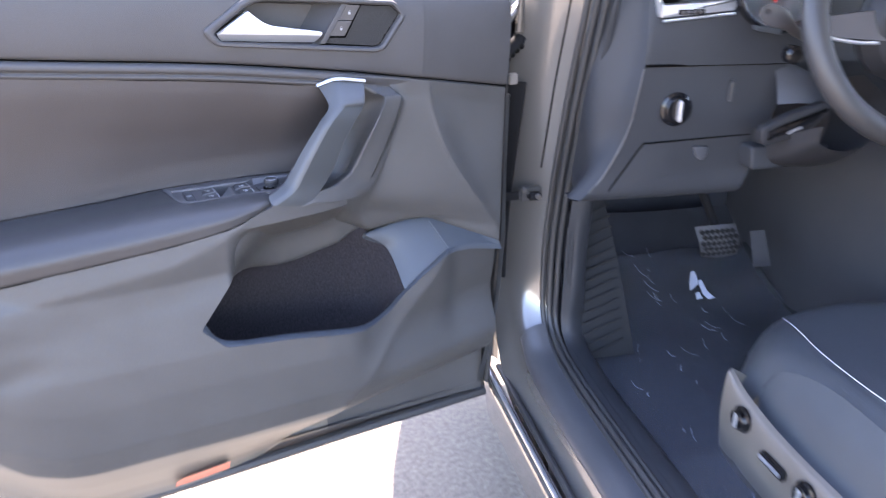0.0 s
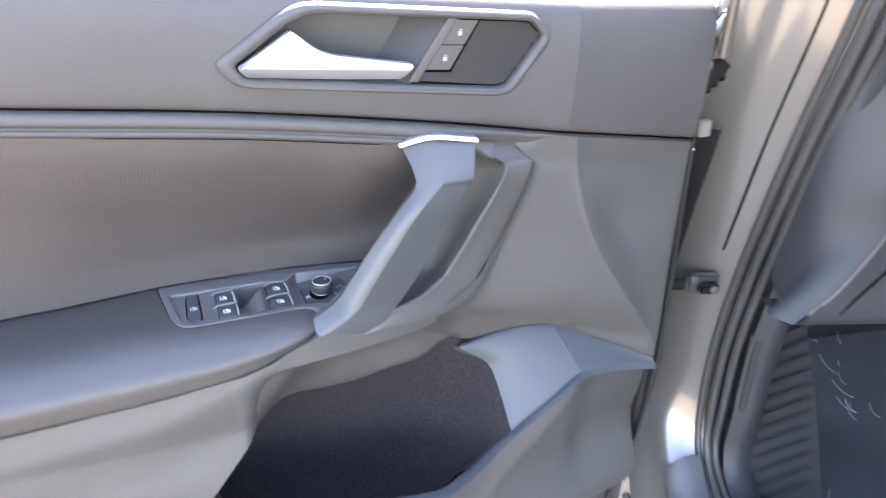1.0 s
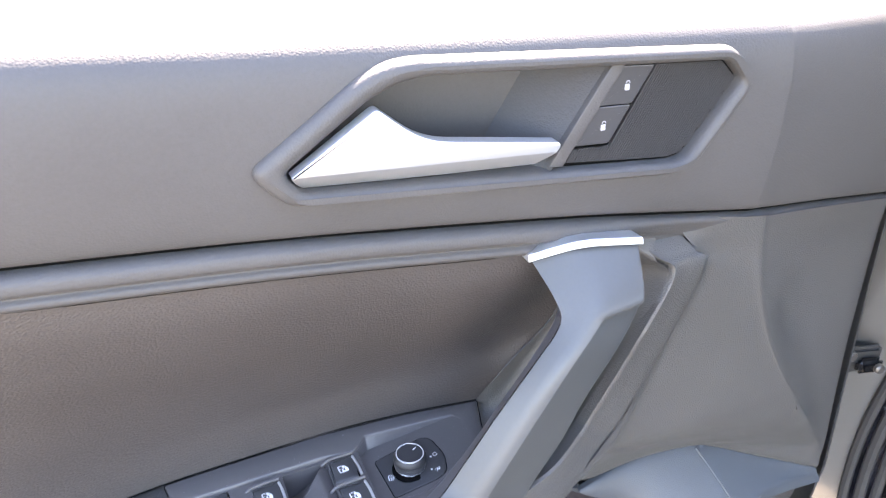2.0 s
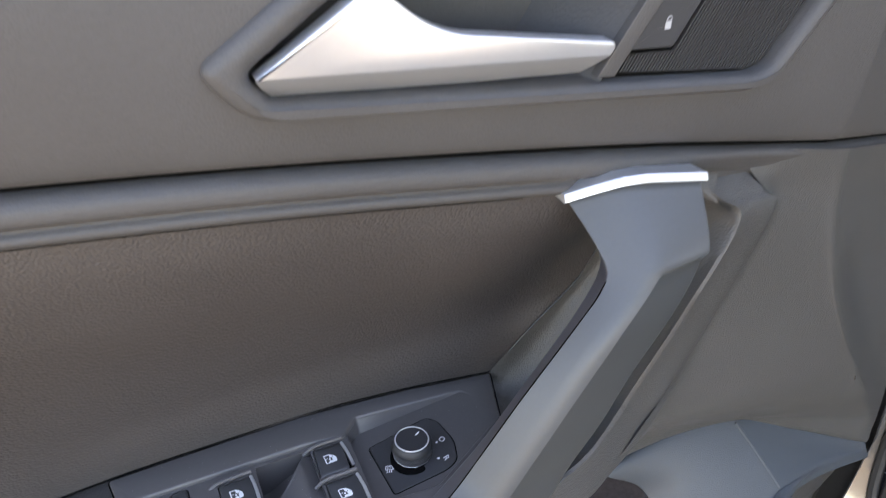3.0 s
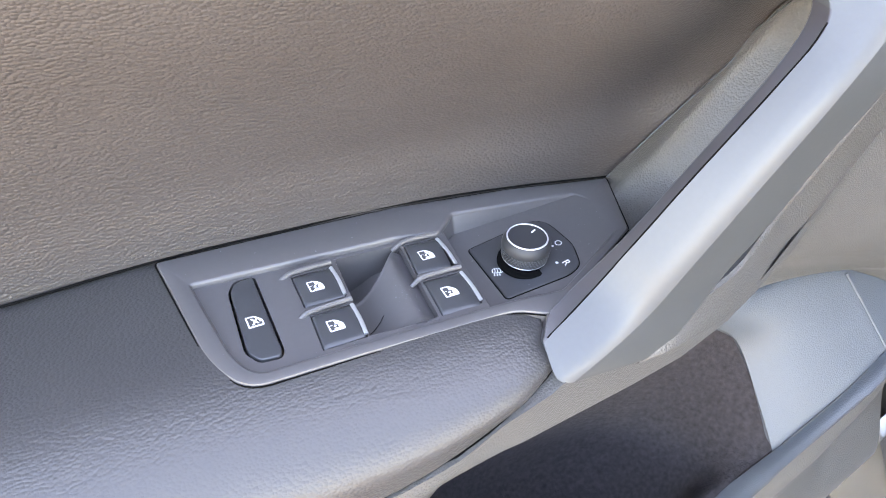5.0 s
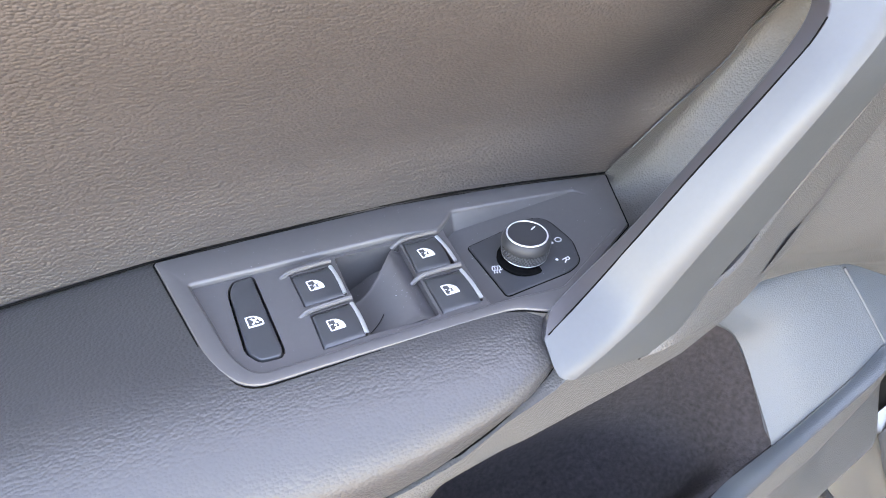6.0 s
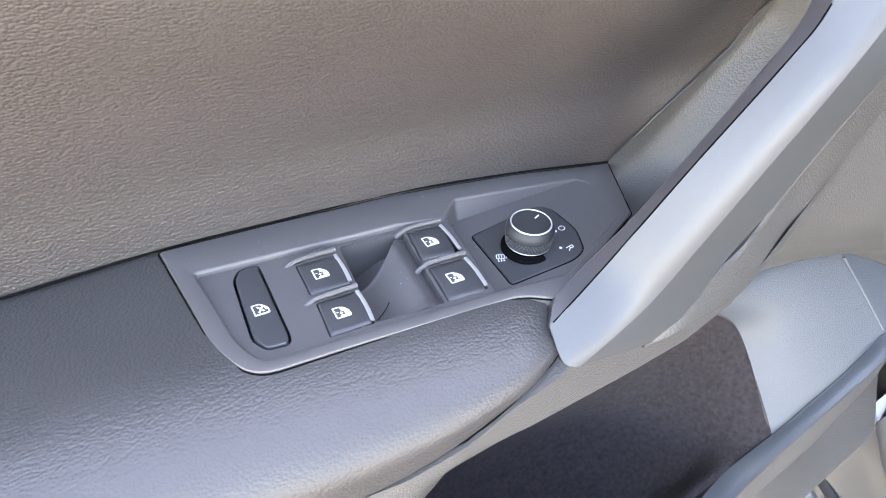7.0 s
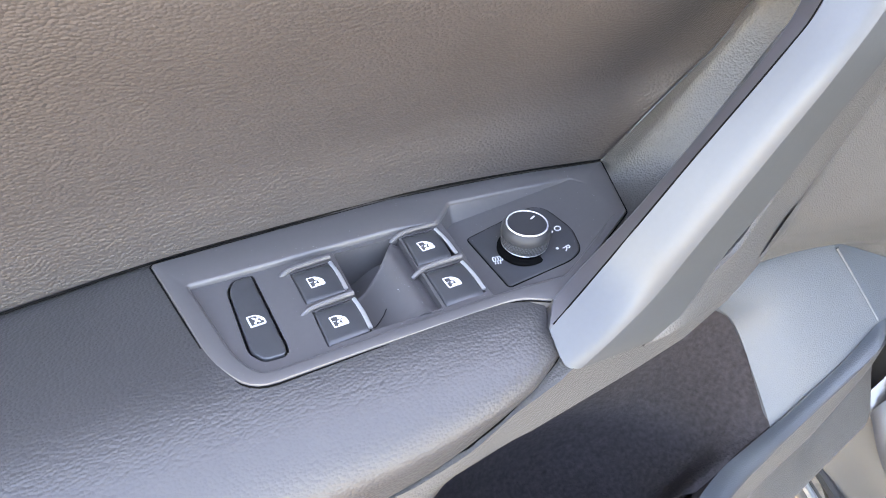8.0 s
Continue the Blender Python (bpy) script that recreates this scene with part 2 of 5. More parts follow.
def cut_hole(bm, poly, axis="y", wall=0.0, keep_inside=False):
    """Cuts a polygon's outline through a skin, seen along an axis, and takes out what lies inside it."""
    a, b = (0, 2) if axis == "y" else (0, 1)
    K = len(poly)
    for i in range(K):
        p, q = Vector(poly[i - 1]), Vector(poly[i])
        d = q - p
        if d.length < 1e-7:
            continue
        n, co = [0, 0, 0], [0, 0, 0]
        n[a], n[b] = -d.y, d.x
        co[a], co[b] = p.x, p.y
        lo, hi = (min(p.x, q.x) - 0.03, min(p.y, q.y) - 0.03), (max(p.x, q.x) + 0.03, max(p.y, q.y) + 0.03)
        near = [f for f in bm.faces if lo[0] < f.calc_center_median()[a] < hi[0] and lo[1] < f.calc_center_median()[b] < hi[1]]
        geom = list({*near, *(e for f in near for e in f.edges), *(v for f in near for v in f.verts)})
        bmesh.ops.bisect_plane(bm, geom=geom, dist=1e-7, plane_co=co, plane_no=n)
    gone = [f for f in bm.faces if inside((f.calc_center_median()[a], f.calc_center_median()[b]), poly) != keep_inside]
    bmesh.ops.delete(bm, geom=gone, context="FACES")
    if wall:
        rim = [e for e in bm.edges if e.is_boundary and inside_near(((e.verts[0].co + e.verts[1].co) / 2)[a], ((e.verts[0].co + e.verts[1].co) / 2)[b], poly)]
        made = bmesh.ops.extrude_edge_only(bm, edges=rim)
        vec = Vector((0, wall, 0)) if axis == "y" else Vector((0, 0, -wall))
        bmesh.ops.translate(bm, verts=[v for v in made["geom"] if isinstance(v, bmesh.types.BMVert)], vec=vec)
    return bm


def inside_near(x, y, poly):
    for i in range(len(poly)):
        p, q = Vector(poly[i - 1]), Vector(poly[i])
        d = q - p
        t = max(0, min(1, (Vector((x, y)) - p).dot(d) / max(1e-12, d.length_squared)))
        if (p + d * t - Vector((x, y))).length < 2e-4:
            return True
    return False


def box(lo, hi, bm=None, bevel=0.0):
    bm = bm or bmesh.new()
    lo, hi = Vector(lo), Vector(hi)
    r = bmesh.ops.create_cube(bm, size=1, matrix=Matrix.LocRotScale((lo + hi) / 2, None, hi - lo))
    if bevel:
        es = list({e for v in r["verts"] for e in v.link_edges})
        bmesh.ops.bevel(bm, geom=es, offset=bevel, segments=2, affect="EDGES")
    return bm


def lathe(profile, base, axis=(0, 0, 1), n=32, bm=None):
    """A turned body: (radius, height) pairs along an axis."""
    bm = bm or bmesh.new()
    q = Vector((0, 0, 1)).rotation_difference(Vector(axis))
    rows = [[Vector(base) + q @ Vector((r * math.cos(2 * math.pi * k / n), r * math.sin(2 * math.pi * k / n), h)) for k in range(n)] for r, h in profile]
    V = grid(bm, rows, True)
    bm.faces.new(V[0][::-1])
    bm.faces.new(V[-1])
    return bm


def smooth(t):
    t = max(0.0, min(1.0, t))
    return t * t * (3 - 2 * t)


# ---- ground ----
bm = bmesh.new()
bm.faces.new([bm.verts.new(p) for p in ((-900, -900, 0), (900, -900, 0), (900, 900, 0), (-900, 900, 0))])
ground = part("ground", bm, M_ASPHALT)
tagged(ground, "grey asphalt, sunlit beyond the car's shadow", "ground", kind="structure")

# ---- the open door ----
door = thing("car_door", (0.15, 0.24, 0.29), "open front car door with dark grey trim panel", "car door")

XS = (-0.36, -0.1, 0.1, 0.3, 0.440, 0.468, 0.55, 0.647)
YB = (0.207, 0.199, 0.196, 0.195, 0.1935, 0.1955, 0.2105, 0.227)      # depth of the trim along its length
ZC = (1.1225, 1.1005, 1.0835, 1.0588, 1.0369, 1.0323, 1.0171, .9990)      # the seam that divides the trim
ZT = (1.221, 1.209, 1.196, 1.1830, 1.1733, 1.1714, 1.1653, 1.158)      # the window sill line


def trim_row(dy, f, dz=0.0):
    return [(x, y + dy, c + (t - c) * f + dz) for x, y, c, t in zip(XS, YB, ZC, ZT)]


BEZEL_OUT = [(.0977, 1.1329), (.1061, 1.1208), (.1166, 1.1112), (.3693, 1.0862), (.3863, 1.0898), (.4246, 1.1403), (.4038, 1.1655), (.1871, 1.1818), (.1717, 1.1803), (.1561, 1.1731)]
BEZEL_IN = [(.1142, 1.1299), (.1226, 1.118), (.1266, 1.1165), (.3693, 1.0935), (.3803, 1.0957), (.4159, 1.1439), (.4018, 1.1578), (.1972, 1.1727), (.1815, 1.1713), (.1636, 1.1642)]

bm = loft([trim_row(.012, 0, .0005), trim_row(.003, 0, .002), trim_row(-.003, 0, .009), trim_row(-.008, .3), trim_row(-.010, .6), trim_row(-.0075, .87), trim_row(.001, 1.0), trim_row(.018, 1.05), trim_row(.04, 1.0), trim_row(.05, .8)], 8, 4)
cut_hole(bm, inset(BEZEL_OUT, 0.003))
upper_trim = part("upper_trim", bm, M_SOFT, door, "soft grained upper trim with a curved sill")

# band below the seam, rolled over the insert and running flat into the front trim


def band_row(dy, flat, dz):
    return [(x, y + dy + (flat - dy) * smooth((x - .30) / .10), c + dz) for x, y, c in zip(BX, BY, BZ)]


BX = (-.36, -.1, .1, .25, .32, .39, .46, .55, .647)
BY = [float(np.interp(x, XS, YB)) for x in BX]
BZ = [float(np.interp(x, XS, ZC)) for x in BX]
bm = loft([band_row(dy, flat, dz) for dy, flat, dz in ((.012, .012, -.0005), (.003, .003, -.0015), (-.002, -.0005, -.005), (-.003, .002, -.0105), (-.001, .0035, -.0140), (.0028, .0045, -.0160), (.0036, .0055, -.0178), (.0016, .006, -.0200), (.0014, .007, -.0228), (.0045, .008, -.0258), (.010, .010, -.0275), (.03, .03, -.031))], 6, 3)
part("seam_band", bm, M_SOFT, door, "rolled soft band under the seam")
part("seam", tube(trim_row(.0075, 0), 0.0019, 8), M_DARK, door)

part("band_seam", tube([(x, y + .0078, c - .0272) for x, y, c in zip(BX[:4], BY, BZ)], .0010, 6), M_DARK, door)

# leatherette insert between the band and the armrest
bm = loft([
    [(-.36, .212, 1.1005), (-.1, .205, 1.0785), (.05, .203, 1.0665), (.16, .202, 1.0545), (.25, .202, 1.043), (.318, .200, 1.033)],
    [(-.36, .213, 1.07), (-.1, .2085, 1.05), (.05, .2075, 1.038), (.16, .2075, 1.027), (.24, .206, 1.016), (.325, .211, 1.004)],
    [(-.36, .217, 1.03), (-.1, .219, 1.01), (.05, .220, 1.003), (.16, .220, .995), (.245, .2180, .985), (.330, .236, .974)],
    [(-.36, .222, .98), (-.1, .231, .965), (.05, .2385, .96), (.16, .240, .955), (.24, .236, .951), (.317, .2435, .942)],
    [(-.36, .228, .92), (-.1, .239, .92), (.03, .248, .922), (.15, .2525, .923), (.222, .248, .921), (.284, .2390, .918)],
    [(-.36, .2305, .88), (-.1, .2415, .888), (.01, .2492, .894), (.133, .2546, .897), (.2, .2516, .896), (.2665, .2425, .895)],
    [(-.36, .231, .850), (-.1, .2415, .866), (.01, .2490, .872), (.133, .2545, .874), (.2, .2520, .874), (.256, .246, .872)]], 8, 8)
part("door_insert", bm, M_LEATHER, door, "dark brown-grey grained leatherette insert")
part("insert_edge", tube([(.318, .1985, 1.033), (.3275, .2135, 1.0), (.327, .2400, .962), (.3175, .2425, .942), (.284, .2380, .918), (.2665, .2415, .895), (.2565, .2440, .881)], .0005, 6), M_GRIP, door)
part("insert_seam", tube([(-.36, .2305, .860), (-.1, .2400, .8735), (.012, .2490, .8795), (.075, .2525, .8805), (.133, .2550, .8810), (.2, .2520, .8808), (.257, .2450, .8808)], 0.0006, 6), M_DARK, door)

# well behind the grab handle, and the ridge that rims it
IN_RIDGE = [(.371, .1915, 1.017), (.383, .184, 1.002), (.3525, .1795, .9475), (.3216, .178, .8964), (.3106, .174, .8864), (.2819, .1605, .8759), (.247, .149, .873)]
OUT_RIDGE = [(.408, .193, 1.015), (.416, .188, 1.0), (.3895, .189, .9315), (.3575, .1865, .8727), (.3388, .179, .8496), (.2863, .1545, .8477), (.236, .1378, .857)]
bm = loft([
    [(.300, .206, 1.050), (.338, .205, 1.046), (.362, .203, 1.036), (.380, .203, 1.032)],
    [(.318, .200, 1.034), (.338, .198, 1.034), (.360, .196, 1.022), IN_RIDGE[0]],
    [(.3265, .2135, 1.0), (.345, .222, 1.0), (.368, .206, 1.0), IN_RIDGE[1]],
    [(.3310, .2355, .974), (.343, .236, .973), (.357, .210, .972), (.3695, .1825, .974)],
    [(.319, .2430, .945), (.334, .242, .944), (.347, .212, .944), IN_RIDGE[2]],
    [(.271, .2405, .902), (.294, .242, .894), (.316, .214, .888), IN_RIDGE[3]],
    [(.2575, .242, .886), (.280, .238, .876), (.302, .210, .873), IN_RIDGE[4]],
    [(.256, .246, .872), (.258, .225, .864), (.272, .180, .868), IN_RIDGE[5]],
    [(.226, .21, .860), (.232, .190, .858), (.240, .164, .866), IN_RIDGE[6]],
    [(.200, .160, .850), (.210, .152, .850), (.222, .148, .850), (.232, .145, .852)]], 6, 6)
part("handle_well", bm, M_TRIM, door, "moulded well behind the grab handle")
along_in, along_out = curve_points([(.352, .2070, 1.031)] + IN_RIDGE + [(.222, .1450, .866)], 8), curve_points([(.394, .2050, 1.030)] + OUT_RIDGE + [(.214, .1370, .854)], 8)
rim_rows = []
for p, q in zip(along_in, along_out):
    d = q - p
    rim_rows.append([p + np.array((-.003, .009, -.003)), p, p + d * .06 - np.array((0, .0016, 0)), p + d * .12 - np.array((0, .0010, 0)), p + d * .5 - np.array((0, .0006, 0)), p + d * .93 - np.array((0, .0006, 0)), q, q + np.array((.003, .008, -.004)), q + np.array((.006, .020, -.012))])
bm = bmesh.new()
grid(bm, rim_rows)
part("well_rim", bm, M_TRIM, door, "raised rim round the handle well", sharp=50)

# the moulded front part of the trim, towards the hinge, folded along a soft curve
bm = loft([
    [(.394, .2015, 1.0340), (.415, .1975, 1.0370), (.432, .1928, 1.0362), (.456, .1918, 1.0320), (.470, .1918, 1.0300), (.482, .1945, 1.0272), (.55, .2083, 1.0145), (.646, .2252, .9965)],
    [OUT_RIDGE[0], (.4165, .196, 1.0115), (.430, .197, 1.009), (.464, .1945, 1.0030), (.4755, .1940, 1.001), (.488, .1985, .998), (.55, .214, .987), (.646, .2265, .968)],
    [OUT_RIDGE[1], (.4235, .1945, .9930), (.436, .1955, .987), (.470, .1948, .9755), (.4810, .1938, .973), (.494, .1985, .971), (.55, .214, .964), (.646, .226, .950)],
    [(.3910, .1905, .930), (.3990, .1975, .926), (.416, .1985, .925), (.488, .1945, .9175), (.5006, .1925, .9155), (.514, .1970, .9135), (.55, .2125, .910), (.643, .223, .898)],
    [(.3760, .1905, .902), (.3850, .1955, .897), (.404, .1990, .892), (.514, .1938, .8685), (.5286, .1922, .8645), (.542, .1965, .862), (.580, .2085, .854), (.640, .219, .842)],
    [(.3585, .1870, .8720), (.3660, .1905, .8655), (.391, .1995, .852), (.545, .1950, .819), (.5608, .1935, .8145), (.573, .1970, .811), (.600, .2060, .801), (.636, .212, .784)],
    [(.300, .1630, .846), (.3420, .1812, .8450), (.374, .2035, .824), (.500, .2050, .795), (.576, .1980, .7785), (.590, .1965, .7755), (.606, .2010, .765), (.633, .206, .735)],
    [(.297, .1785, .824), (.338, .2060, .811), (.366, .2215, .797), (.46, .224, .774), (.53, .214, .763), (.600, .2065, .740), (.617, .2038, .731), (.631, .2045, .712)],
    [(.298, .2160, .795), (.342, .2285, .777), (.368, .2330, .760), (.425, .235, .762), (.484, .231, .7615), (.55, .218, .735), (.60, .209, .712), (.630, .204, .698)],
    [(.302, .2400, .775), (.350, .2460, .757), (.372, .246, .749), (.425, .247, .752), (.484, .242, .752), (.55, .232, .722), (.60, .222, .702), (.630, .217, .687)]], 5, 5)
part("front_trim", bm, M_TRIM, door, "moulded grey trim towards the hinge")

# lower panel with the pocket's lip
PZ = (.30, .33, .36, .41, .44, .455, .50, .58, .64, .68, .72, .765, .80, .83, .86)
PY = (.212, .205, .188, .152, .133, .124, .113, .106, .106, .111, .117, .127, .122, .119, .118)


FLARE_X, FLARE_Y = (.24, .29, .335, .372, .402, .44, .4935, .53), (0, .006, .030, .045, .048, .050, .0535, .066)    # how the panel falls back towards the hinge
SEAM_X, SEAM_Z = (-.36, -.1, .012, .09, .117, .136, .152, .168), (.7965, .8165, .8275, .8395, .8468, .8555, .8606, .8655)


def lower_y(x, z):
    rise = 0.06 * max(0.0, (-0.15 - x) / 0.14) ** 2
    y = float(np.interp(z - min(rise, 0.16), PZ, PY))
    if z < 0.44:
        y += (0.44 - z) / 0.11 * 0.055 * smooth((x + 0.06) / 0.39)
    flare = sum(float(np.interp(x + k * 0.006, FLARE_X, FLARE_Y)) for k in range(-2, 3)) / 5
    y += flare * smooth((z - 0.48) / 0.12)
    fold = 0.500 - (0.708 - z) * 0.975
    y += 0.26 * max(0.0, x - fold - 0.004) * smooth((x - fold) / 0.02)
    y += 0.006 * math.exp(-((x + 0.235) / 0.045) ** 2 - ((z - 0.665) / 0.022) ** 2)
    # a sloping band under the armrest's seam, down to a crease
    d = float(np.interp(x, SEAM_X, SEAM_Z)) - z
    w = float(np.interp(x, (-.36, .0, .13), (.042, .030, .002)))
    if d > 0:
        y -= 0.27 * min(d, w) * (1 - smooth((d - w) / .07))
    # the bridge under the grab handle, which rolls in over the pocket
    over = smooth((x - 0.085) / 0.06) * smooth((z - 0.69) / 0.03) * (1 - smooth((x - 0.385) / 0.03))
    if over > 0:
        b = float(np.interp(x, (.085, .117, .15, .18, .215, .25, .29, .345, .385), (.1215, .1225, .1260, .1315, .1380, .1455, .1590, .1865, .200)))
        y += (b + float(np.interp(x, (.20, .25, .30, .36), (1.5, 1.5, 1.4, 1.0))) * max(0.0, 0.836 - z) - y) * over
    return min(y, 0.262)


def lower_skin():
    xs = np.linspace(-0.36, 0.63, 199)
    zs = np.linspace(0.318, 0.872, 112)
    bm = bmesh.new()
    grid(bm, [[(x, lower_y(x, z), z) for x in xs] for z in zs])
    return bm


LIP = [(.031, .680), (.067, .6435), (.190, .6316), (.290, .6138), (.330, .6075), (.372, .6205), (.402, .647), (.4386, .671), (.467, .687), (.4945, .7035), (.515, .702), (.56, .698), (.636, .683)]     # lower edge of the pocket
POCKET = rounded(LIP + [(.645, .681), (.66, .90), (.168, .90), (.168, .8665), (.245, .860), (.285, .855), (.302, .849), (.306, .80), (.312, .770), (.304, .744), (.26, .744), (.19, .749), (.15, .762), (.117, .784)],
                 [.006, .008, 0, .02, .02, .01, 0, 0, 0, .01, .01, 0, 0, 0, 0, 0, 0, 0, 0, 0, 0, 0, 0, 0, 0, .01, .01], 5)
OVER_SEAM = [(-.38, .795), (-.36, .7965), (-.1, .8165), (.012, .8275), (.09, .8395), (.117, .8468), (.136, .8555), (.152, .8606), (.1625, .8632), (.168, .8668), (.168, .90), (-.38, .90)]
EDGE = [(-.40, .30), (.272, .30), (.268, .461), (.05, .452), (-.15, .452), (-.20, .459), (-.25, .480), (-.285, .52), (-.31, .58), (-.40, .60)]
bm = cut_hole(lower_skin(), POCKET, wall=0.0015)
cut_hole(bm, OVER_SEAM, wall=0.012)
cut_hole(bm, EDGE)
part("lower_panel", bm, M_TRIM, door, "hard grained lower door panel")
# the strip's taupe holds the warm light thrown up by the ground
bm = cut_hole(lower_skin(), EDGE, keep_inside=True)
part("lower_edge", bm, M_BOUNCE_TAUPE, door, "curved lower edge of the panel, taupe for warm bounced light")

# speaker-side shelf of the pocket
SHELF = [
    [(.364, .240, .747), (.405, .244, .755), (.445, .2425, .761), (.486, .239, .762), (.556, .225, .734), (.630, .210, .700)],
    [(.364, .232, .744), (.405, .234, .7505), (.445, .234, .7560), (.485, .231, .757), (.556, .218, .729), (.630, .204, .696)],
    [(.3990, .2270, .7165), (.425, .216, .724), (.457, .214, .734), (.494, .2155, .741), (.558, .210, .7205), (.631, .2035, .693)],
    [(.4085, .2000, .6820), (.432, .194, .696), (.465, .196, .712), (.502, .2005, .7245), (.559, .202, .713), (.632, .203, .690)],
    [(.4115, .1740, .6540), (.4375, .1735, .6685), (.472, .178, .690), (.509, .1865, .7085), (.56, .1945, .7055), (.634, .203, .688)]]
SHELF.append([(x + .003, y - .002, z - .010) for x, y, z in SHELF[-1]])
bm = loft([[(r[0][0] - .006, r[0][1] + .020, r[0][2] - .014), (r[0][0] - .0012, r[0][1] + .003, r[0][2] - .0015)] + r[:4] for r in SHELF], 6, 6)
loft([r[3:] for r in SHELF], 8, 6, bm=bm)
part("pocket_shelf", bm, M_SKY_TINT, door, "smooth grey shelf at the end of the pocket", sharp=24)
part("shelf_fold", tube([(.4855, .2295, .7565), (.494, .2155, .7405), (.502, .2005, .7240), (.5085, .1880, .7100)], 0.0012, 6), M_SKY_TINT, door)
part("shelf_crease", tube([(.4165, .1705, .6535), (.4375, .1727, .6690), (.472, .1775, .6903), (.503, .1850, .7060)], 0.0006, 6), M_RUBBER, door)

# lip along the pocket's edge
IN_LIP = [(.036, .126, .690), (.070, .124, .6475), (.18, .126, .6335), (.29, .132, .6155), (.336, .156, .6065), (.371, .1695, .616), (.3945, .1705, .6365), (.4310, .1718, .6640), (.4640, .1763, .6855), (.4985, .1842, .7045), (.512, .1868, .7090), (.56, .194, .705), (.634, .203, .687)]
OUT_LIP = [(x, lower_y(x, z) + .0008, z - .0004) for x, z in LIP]
MID_LIP = [((a[0] + b[0]) / 2, (a[1] + b[1]) / 2 - .0008, (a[2] + b[2]) / 2 + .0016) for a, b in zip(IN_LIP, OUT_LIP)]
DEEP_LIP = [(a[0] - .004, a[1] + .014, a[2] - (.085 if k < 5 else .045)) for k, a in enumerate(IN_LIP)]
part("pocket_lip", loft([OUT_LIP, MID_LIP, IN_LIP], 6, 4), M_SKY_TINT, door, "rounded lip of the door pocket", sharp=60)
part("pocket_hem", loft([[(x, y + .0005, z - .0012) for x, y, z in IN_LIP[3:8]], [(x - .001, y + .006, z - .010) for x, y, z in IN_LIP[3:8]], [(x - .003, y + .010, z - .034) for x, y, z in IN_LIP[3:8]]], 5, 3), M_CARPET, door)
part("pocket_lining", loft([IN_LIP[:8], DEEP_LIP[:8]], 6, 3), M_CARPET, door)

# felt-lined pocket
bm = loft([
    [(.030, .130, .70), (.10, .226, .748), (.2, .245, .732), (.30, .2500, .772), (.354, .2470, .757), (.394, .234, .719), (.4075, .2050, .685), (.4130, .1835, .6655), (.4128, .1730, .6525), (.3945, .1718, .6335), (.355, .166, .603)],
    [(.015, .20, .69), (.09, .25, .705), (.2, .262, .705), (.30, .262, .715), (.348, .252, .715), (.374, .245, .690), (.389, .220, .662), (.394, .200, .645), (.392, .188, .634), (.378, .181, .617), (.342, .172, .597)],
    [(.02, .24, .64), (.09, .264, .66), (.2, .266, .66), (.30, .266, .65), (.336, .258, .640), (.354, .250, .620), (.366, .228, .598), (.370, .210, .590), (.368, .198, .586), (.358, .190, .583), (.334, .179, .580)],
    [(.05, .24, .57), (.10, .262, .56), (.2, .264, .555), (.29, .262, .555), (.318, .250, .555), (.330, .240, .553), (.337, .222, .552), (.338, .208, .552), (.336, .198, .552), (.331, .189, .552), (.320, .178, .552)],
    [(.06, .15, .56), (.10, .15, .55), (.2, .15, .545), (.27, .152, .545), (.29, .154, .547), (.297, .156, .548), (.300, .157, .548), (.303, .158, .549), (.306, .160, .549), (.308, .162, .549), (.310, .164, .549)]], 6, 5)
part("map_pocket", bm, M_CARPET, door, "dark felt-lined door pocket")
part("pocket_roof", loft([
    [(.040, .130, .800), (.085, .127, .826), (.125, .129, .840), (.171, .137, .843), (.208, .146, .840), (.249, .158, .834), (.288, .180, .826), (.320, .204, .816), (.346, .226, .796), (.354, .236, .782)],
    [(.043, .130, .775), (.085, .127, .790), (.128, .147, .800), (.173, .184, .808), (.210, .194, .808), (.252, .201, .808), (.292, .210, .808), (.324, .222, .800), (.348, .234, .784), (.357, .240, .770)],
    [(.046, .135, .745), (.087, .134, .760), (.130, .180, .768), (.178, .224, .764), (.214, .231, .768), (.256, .233, .773), (.298, .230, .776), (.330, .236, .777), (.350, .241, .772), (.360, .244, .760)],
    [(.050, .150, .722), (.090, .160, .738), (.134, .222, .726), (.188, .243, .715), (.226, .244, .718), (.266, .243, .728), (.306, .237, .740), (.334, .244, .752), (.352, .246, .758), (.363, .247, .748)],
    [(.050, .180, .720), (.090, .195, .736), (.134, .242, .724), (.188, .256, .713), (.226, .257, .716), (.266, .256, .726), (.306, .250, .738), (.334, .252, .748), (.353, .252, .752), (.364, .252, .742)]], 5, 5), M_TRIM, door, "shaded underside above the door pocket")

# metal shell behind the trim
bm = bmesh.new()
loft([[(-.37, .232, .35), (.2, .250, .33), (.64, .262, .335)], [(-.36, .236, .325), (.2, .262, .318), (.645, .272, .322)], [(-.36, .250, .296), (.2, .272, .288), (.65, .280, .297)], [(-.36, .30, .292), (.2, .325, .284), (.65, .32, .292)], [(-.37, .34, .35), (.2, .365, .34), (.66, .35, .35)],
      [(-.37, .37, .7), (.2, .39, .7), (.67, .36, .7)], [(-.37, .34, 1.08), (.2, .35, 1.08), (.67, .33, 1.06)], [(-.37, .30, 1.13), (.2, .30, 1.12), (.655, .28, 1.09)]], 8, 5, bm=bm)
part("door_shell", bm, M_STEEL, door, "painted metal door shell")
